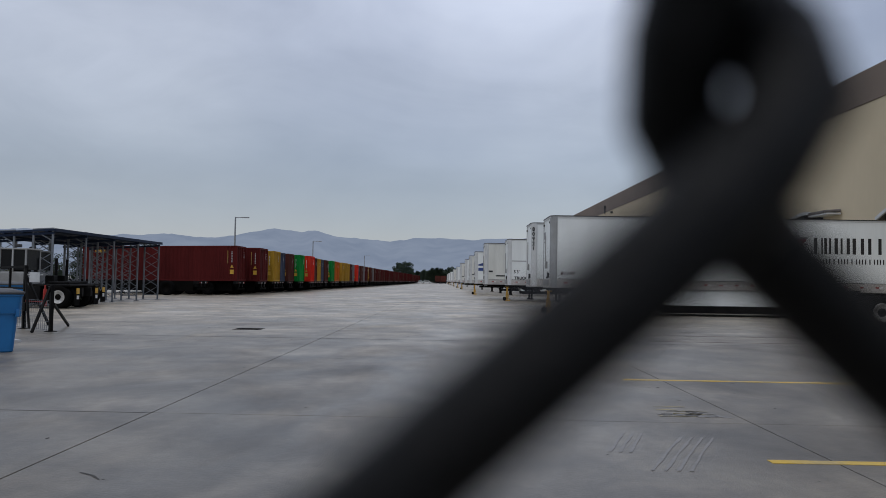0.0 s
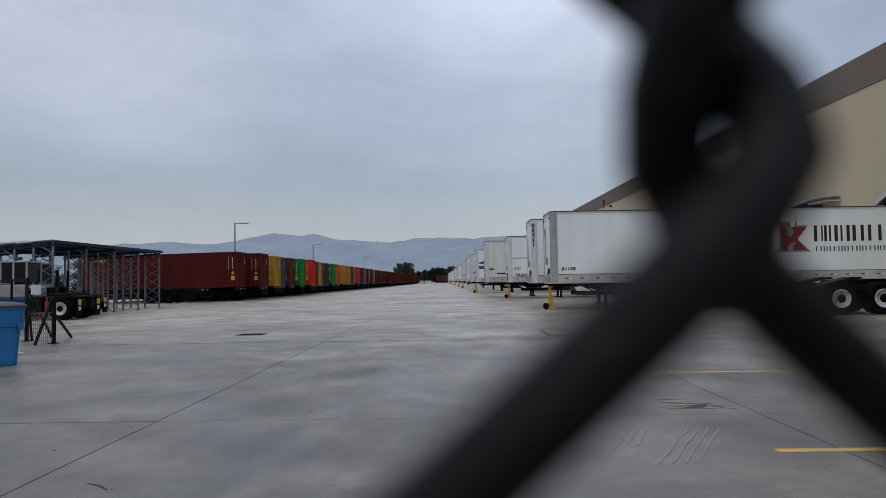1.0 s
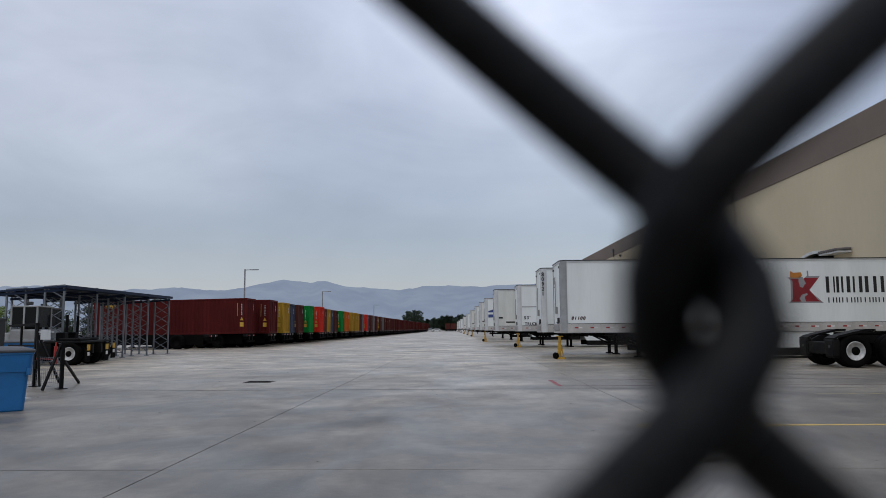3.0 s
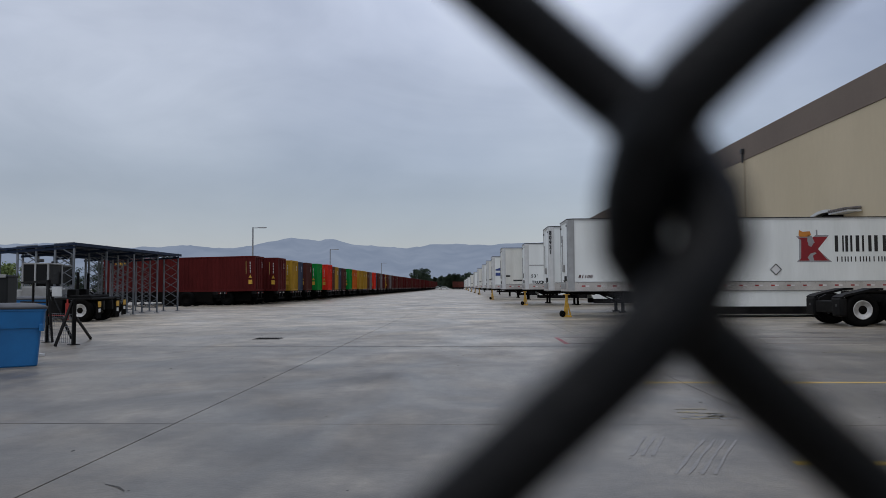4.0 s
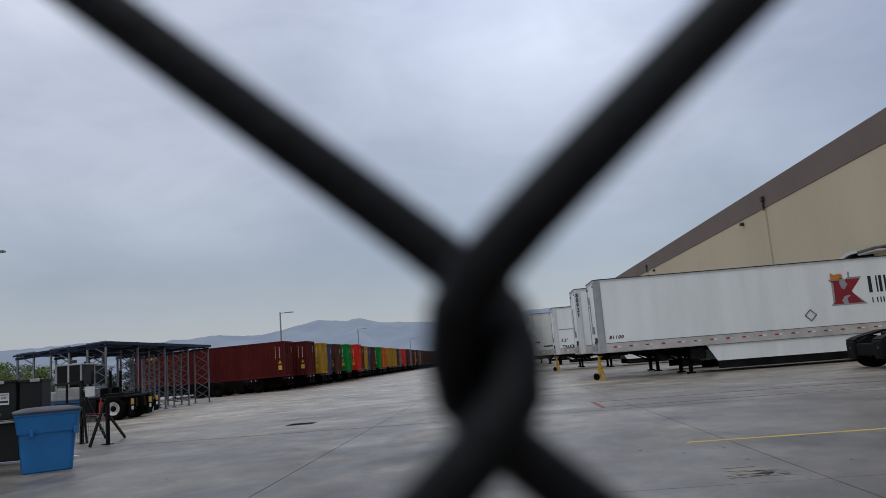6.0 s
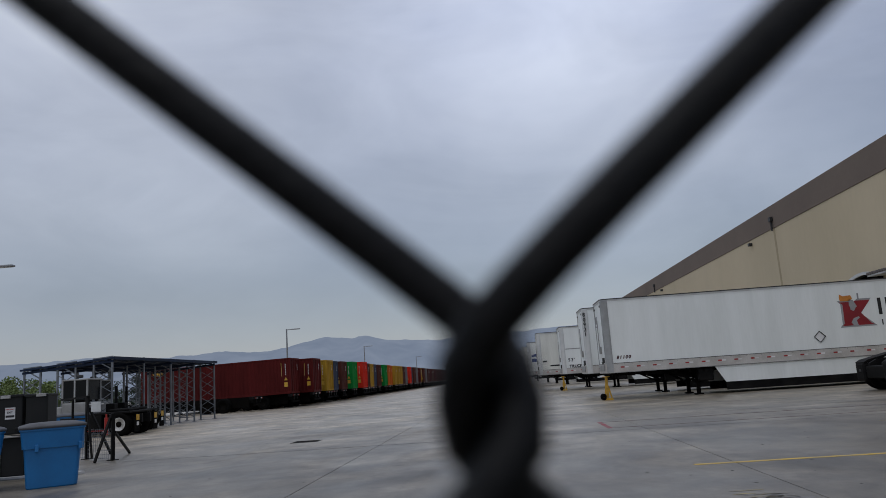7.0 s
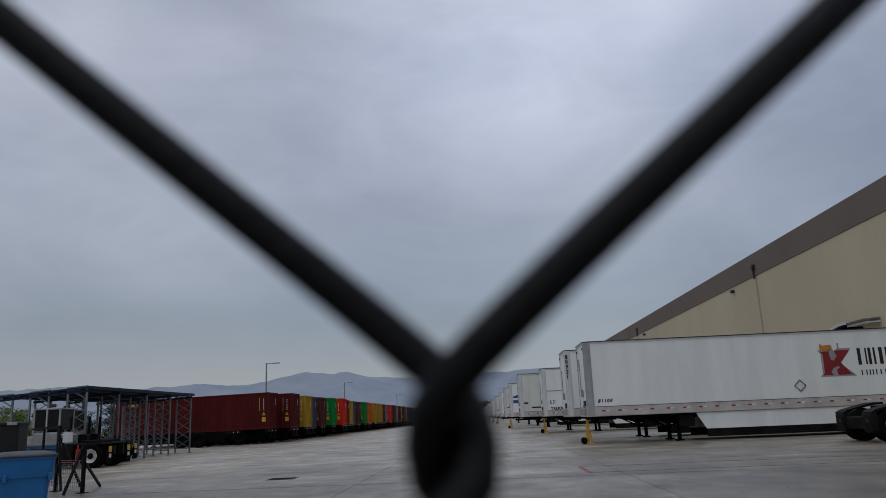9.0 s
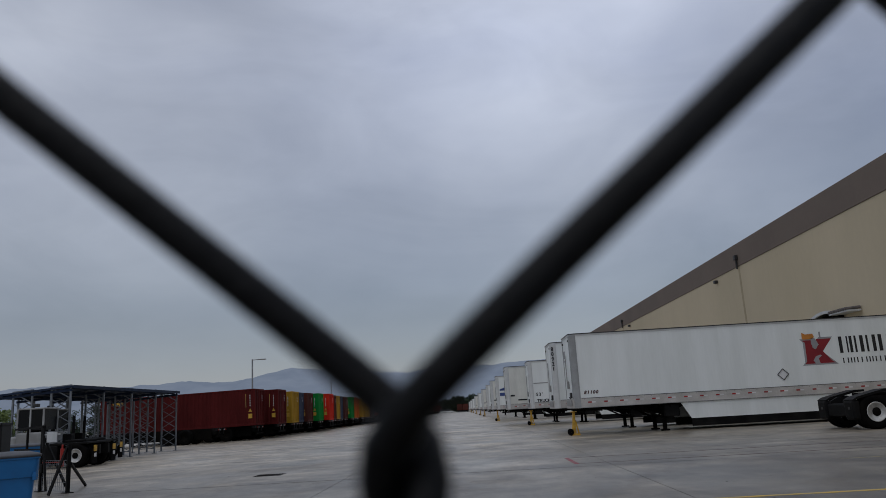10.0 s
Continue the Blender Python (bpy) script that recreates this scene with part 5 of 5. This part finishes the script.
copy_thing(bush, pose(-27.2, 41.5, 0, 0, 0, 130)).scale = (0.92, 0.92, 0.9)
copy_thing(bush, pose(-28.8, 43.0, 0, 0, 0, 300)).scale = (0.9, 0.9, 0.95)
copy_thing(bush, pose(-24.9, 40.8, 0, 0, 0, 30)).scale = (0.8, 0.8, 0.8)
copy_thing(bush, pose(-34.5, 45.5, 0, 0, 0, 210))
cone = tree(-42.9, 86.0, 4.6, 1.5, "leaf_dark", 12, "narrow dark green tree seen through the canopy", True)
copy_thing(cone, pose(-38.0, 92.0, 0, 0, 0, 80)).scale = (1.15, 1.15, 1.1)
copy_thing(cone, pose(-43.2, 80.5, 0, 0, 0, 40)).scale = (1.0, 1.0, 0.72)
copy_thing(cone, pose(-44.6, 82.0, 0, 0, 0, 140)).scale = (1.1, 1.1, 0.62)


# ---- two cars far off at the end of the lane ----
def car(m, label):
    ob = thing("car", m, label, "car", "cars at the end of the lane")
    bm = bmesh.new()
    prism(bm, [(-2.2, 0.3), (2.2, 0.3), (2.25, 0.7), (1.5, 0.85), (0.9, 1.4), (-0.9, 1.45), (-1.5, 0.9), (-2.25, 0.8)], "y", -0.85, 0.85)
    part("body", bm, M["white"], ob)
    bm = bmesh.new()
    prism(bm, [(1.2, 0.9), (0.85, 1.33), (-0.85, 1.37), (-1.3, 0.92)], "y", -0.86, 0.86)
    part("window", bm, M["glass"], ob)
    for x in (-1.35, 1.35):
        for yy in (-0.78, 0.78):
            bm = bmesh.new()
            tyre(bm, x, yy, 0.32, 0.2)
            part("wheel", bm, M["rubber"], ob, "", True)
    return ob


car(pose(-11.5, 345, 0), "white car parked under the far trees")
car(pose(-15.0, 348, 0), "pale car parked under the far trees")

# ---- paint, drain and litter on the floor ----
def strip(name, x0, x1, y0, y1, material, label, category="marking"):
    bm = bmesh.new()
    box(bm, x0, x1, y0, y1, -0.004, 0.004)
    return solo(name, bm, material, label, category, kind="structure")


strip("parking_line", 2.32, 20.0, 10.05, 10.15, M["line_yellow"], "worn yellow parking line on concrete")
strip("parking_line", 2.35, 20.0, 5.48, 5.58, M["line_yellow"], "worn yellow parking line on concrete")
strip("parking_line", 6.8, 11.5, 14.65, 14.73, M["old_yellow"], "faded parking line on concrete")
strip("red_line", 2.13, 2.23, 16.9, 18.9, M["line_red"], "worn red line painted on concrete")
strip("red_line", 2.23, 20.0, 16.92, 16.99, M["line_faded"], "worn red line painted on concrete")
strip("red_line", 2.23, 20.0, 18.83, 18.9, M["line_faded"], "worn red line painted on concrete")


def scratch(name, pts, w, material, label, kind="structure"):
    """A thin line that follows points on the floor."""
    bm = bmesh.new()
    r = random.Random(len(pts) * 7 + int(pts[0][0] * 100))
    fine = []
    for a, b in zip(pts, pts[1:]):
        steps = max(3, int(math.hypot(b[0] - a[0], b[1] - a[1]) / 0.15))
        fine += [(a[0] + (b[0] - a[0]) * k / steps + r.uniform(-1, 1) * w * 0.12, a[1] + (b[1] - a[1]) * k / steps + r.uniform(-1, 1) * w * 0.12) for k in range(steps)]
    fine.append(pts[-1])
    pairs = []
    for i, p in enumerate(fine):
        a, b = fine[max(i - 1, 0)], fine[min(i + 1, len(fine) - 1)]
        d = Vector((b[1] - a[1], a[0] - b[0], 0)).normalized() * w * r.uniform(0.3, 0.7)
        pairs.append((bm.verts.new((p[0] + d.x, p[1] + d.y, 0.003)), bm.verts.new((p[0] - d.x, p[1] - d.y, 0.003))))
    for a, b in zip(pairs, pairs[1:]):
        bm.faces.new((a[0], b[0], b[1], a[1]))
    bmesh.ops.recalc_face_normals(bm, faces=bm.faces)
    return solo(name, bm, material, label, "crack" if name == "crack" else "marking", kind=kind)


scratch("crack", [(-2.42, 4.86), (-2.3, 4.79), (-2.22, 4.70)], 0.014, M["joint"], "short chipped crack in the concrete")
for y, x0, x1, w in ((16.18, -13.5, 14.0, 0.05), (7.03, -8.4, -2.83, 0.014), (25.33, -12.0, 3.0, 0.06), (34.48, -11.0, 2.5, 0.09), (52.8, -10.0, 2.0, 0.12)):
    scratch("joint_filler", [(x0 + (x1 - x0) * k / 6, y) for k in range(7)], w, M["mark"], "dark worn filler in a slab joint")
for x0, y0, x1, y1 in ((6.4, 19.4, 15.0, 16.6), (5.2, 17.7, 15.5, 17.2), (8.4, 20.6, 16.0, 17.9), (4.4, 20.1, 15.0, 20.9)):
    scratch("tyre_mark", [(x0, y0), ((x0 + x1) / 2, (y0 + y1) / 2 + 0.3), (x1, y1)], 0.05, M["mark"], "dark thin tyre mark on concrete")
for q in range(4):                                                # scuffs of a dragged tyre
    scratch("scuff", [(1.95 + 0.09 * q, 6.35), (1.68 + 0.09 * q, 5.8), (1.40 + 0.09 * q, 5.2)], 0.025, M["scuff"], "pale dragged scuff on concrete")
for q in range(3):
    scratch("scuff", [(1.5 + 0.08 * q, 6.5), (1.22 + 0.08 * q, 5.75)], 0.022, M["scuff"], "pale dragged scuff on concrete")
rnd = random.Random(33)
for q in range(16):                                               # scraped patch with old yellow paint
    x, y = 2.42 + rnd.gauss(0, 0.14), 7.5 + rnd.gauss(0, 0.22)
    d = rnd.uniform(0.05, 0.22)
    scratch("scrape", [(x - d, y + rnd.uniform(-0.03, 0.03)), (x, y), (x + d, y + rnd.uniform(-0.04, 0.04))], rnd.uniform(0.02, 0.06), M["scuff" if q % 3 else "old_yellow"], "scraped spot with old yellow paint")
drain = thing("floor_drain", pose(-5.08, 18.7, 0), "dark iron floor drain set in concrete", "drain")
bm = bmesh.new()
box(bm, -0.34, 0.34, -0.28, 0.28, -0.01, 0.006)
part("frame", bm, M["joint"], drain)
for i in range(9):
    bm = bmesh.new()
    box(bm, -0.30 + i * 0.068, -0.265 + i * 0.068, -0.25, 0.25, 0.006, 0.012)
    part("slat", bm, M["under"], drain)
rnd = random.Random(21)
verts, faces = [], []
for i in range(170):                                              # flakes, pebbles and leaf litter
    x, y = rnd.uniform(-9, 8), rnd.uniform(3.5, 26)
    s = rnd.uniform(0.006, 0.02) if i % 4 else rnd.uniform(0.018, 0.027)
    k = len(verts)
    a = rnd.uniform(0, 6.28)
    for q in range(4):
        verts.append((x + s * rnd.uniform(0.6, 1.5) * math.cos(a + q * 1.57), y + s * rnd.uniform(0.6, 1.5) * math.sin(a + q * 1.57), 0.001))
    verts.append((x, y, s * rnd.uniform(0.12, 0.3)))
    faces += [(k + q, k + (q + 1) % 4, k + 4) for q in range(4)]
me = bpy.data.meshes.new("litter")
me.from_pydata(verts, [], faces)
me.materials.append(M["joint"])
tagged(new("litter", me), "small dark flakes and leaf litter on the concrete", "litter", kind="stuff")

# ---- chain-link fence right before the lens: flattened spirals hooked into each other ----
HX, HZ, WR, HOOK = 0.0595, 0.0648, 0.0025, 0.00283
KZ = 1.30                                                         # height of the joint beside the lens
fence = thing("chain_link_fence", pose(0, 0, 0, 0, 0, 4), "black coated chain-link fence with hooked wires", "fence")


def spiral(flip):
    """One wire of the fence, from the ground to the top."""
    bm = bmesh.new()
    n0, n1, per, seg = -22, 15, 20, 12
    pts = []
    for i in range((n1 - n0) * per + 1):
        u = n0 + i / per
        a = math.pi * u + (math.pi if flip else 0) - math.pi / 2
        k = 0.985
        f = 1.05 * math.asin(k * math.sin(a)) / math.asin(k)
        f = math.copysign((1 + abs(f) - math.sqrt((abs(f) - 1) ** 2 + 0.003)) / 2, f)
        c = math.cos(a)
        g = c / math.sqrt(c * c + 0.09)                          # rising runs lie near the lens, falling runs further back
        near, back = -0.0036, 0.0062 + 0.0026 * f
        pts.append(Vector((HX / 2 + (HX / 2 + HOOK) * f, (near - back) / 2 * g + (near + back) / 2 * g * g, KZ + u * HZ)))
    rings = []
    for i, p in enumerate(pts):
        d = (pts[min(i + 1, len(pts) - 1)] - pts[max(i - 1, 0)]).normalized()
        e1 = d.cross(Vector((0, 1, 0))).normalized()
        e2 = d.cross(e1)
        rings.append([bm.verts.new(p + (e1 * math.cos(6.28318 * j / seg) + e2 * math.sin(6.28318 * j / seg)) * WR) for j in range(seg)])
    for p, q in zip(rings, rings[1:]):
        for j in range(seg):
            bm.faces.new((p[j], p[(j + 1) % seg], q[(j + 1) % seg], q[j]))
    bmesh.ops.recalc_face_normals(bm, faces=bm.faces)
    return mesh_of(bm, "wire", M["wire"], True)


wires = (spiral(False), spiral(True))
for c in range(-22, 22):
    piece("wire", wires[c % 2], fence, pose(c * HX, 0, 0))

# ---- concrete slabs with open joints, nearest part of the yard ----
floor = thing("pavement", pose(0, 0, 0), "grey concrete slabs with narrow joints", "pavement", kind="structure")
for i in range(-6, 4):
    for j in range(-1, 13):
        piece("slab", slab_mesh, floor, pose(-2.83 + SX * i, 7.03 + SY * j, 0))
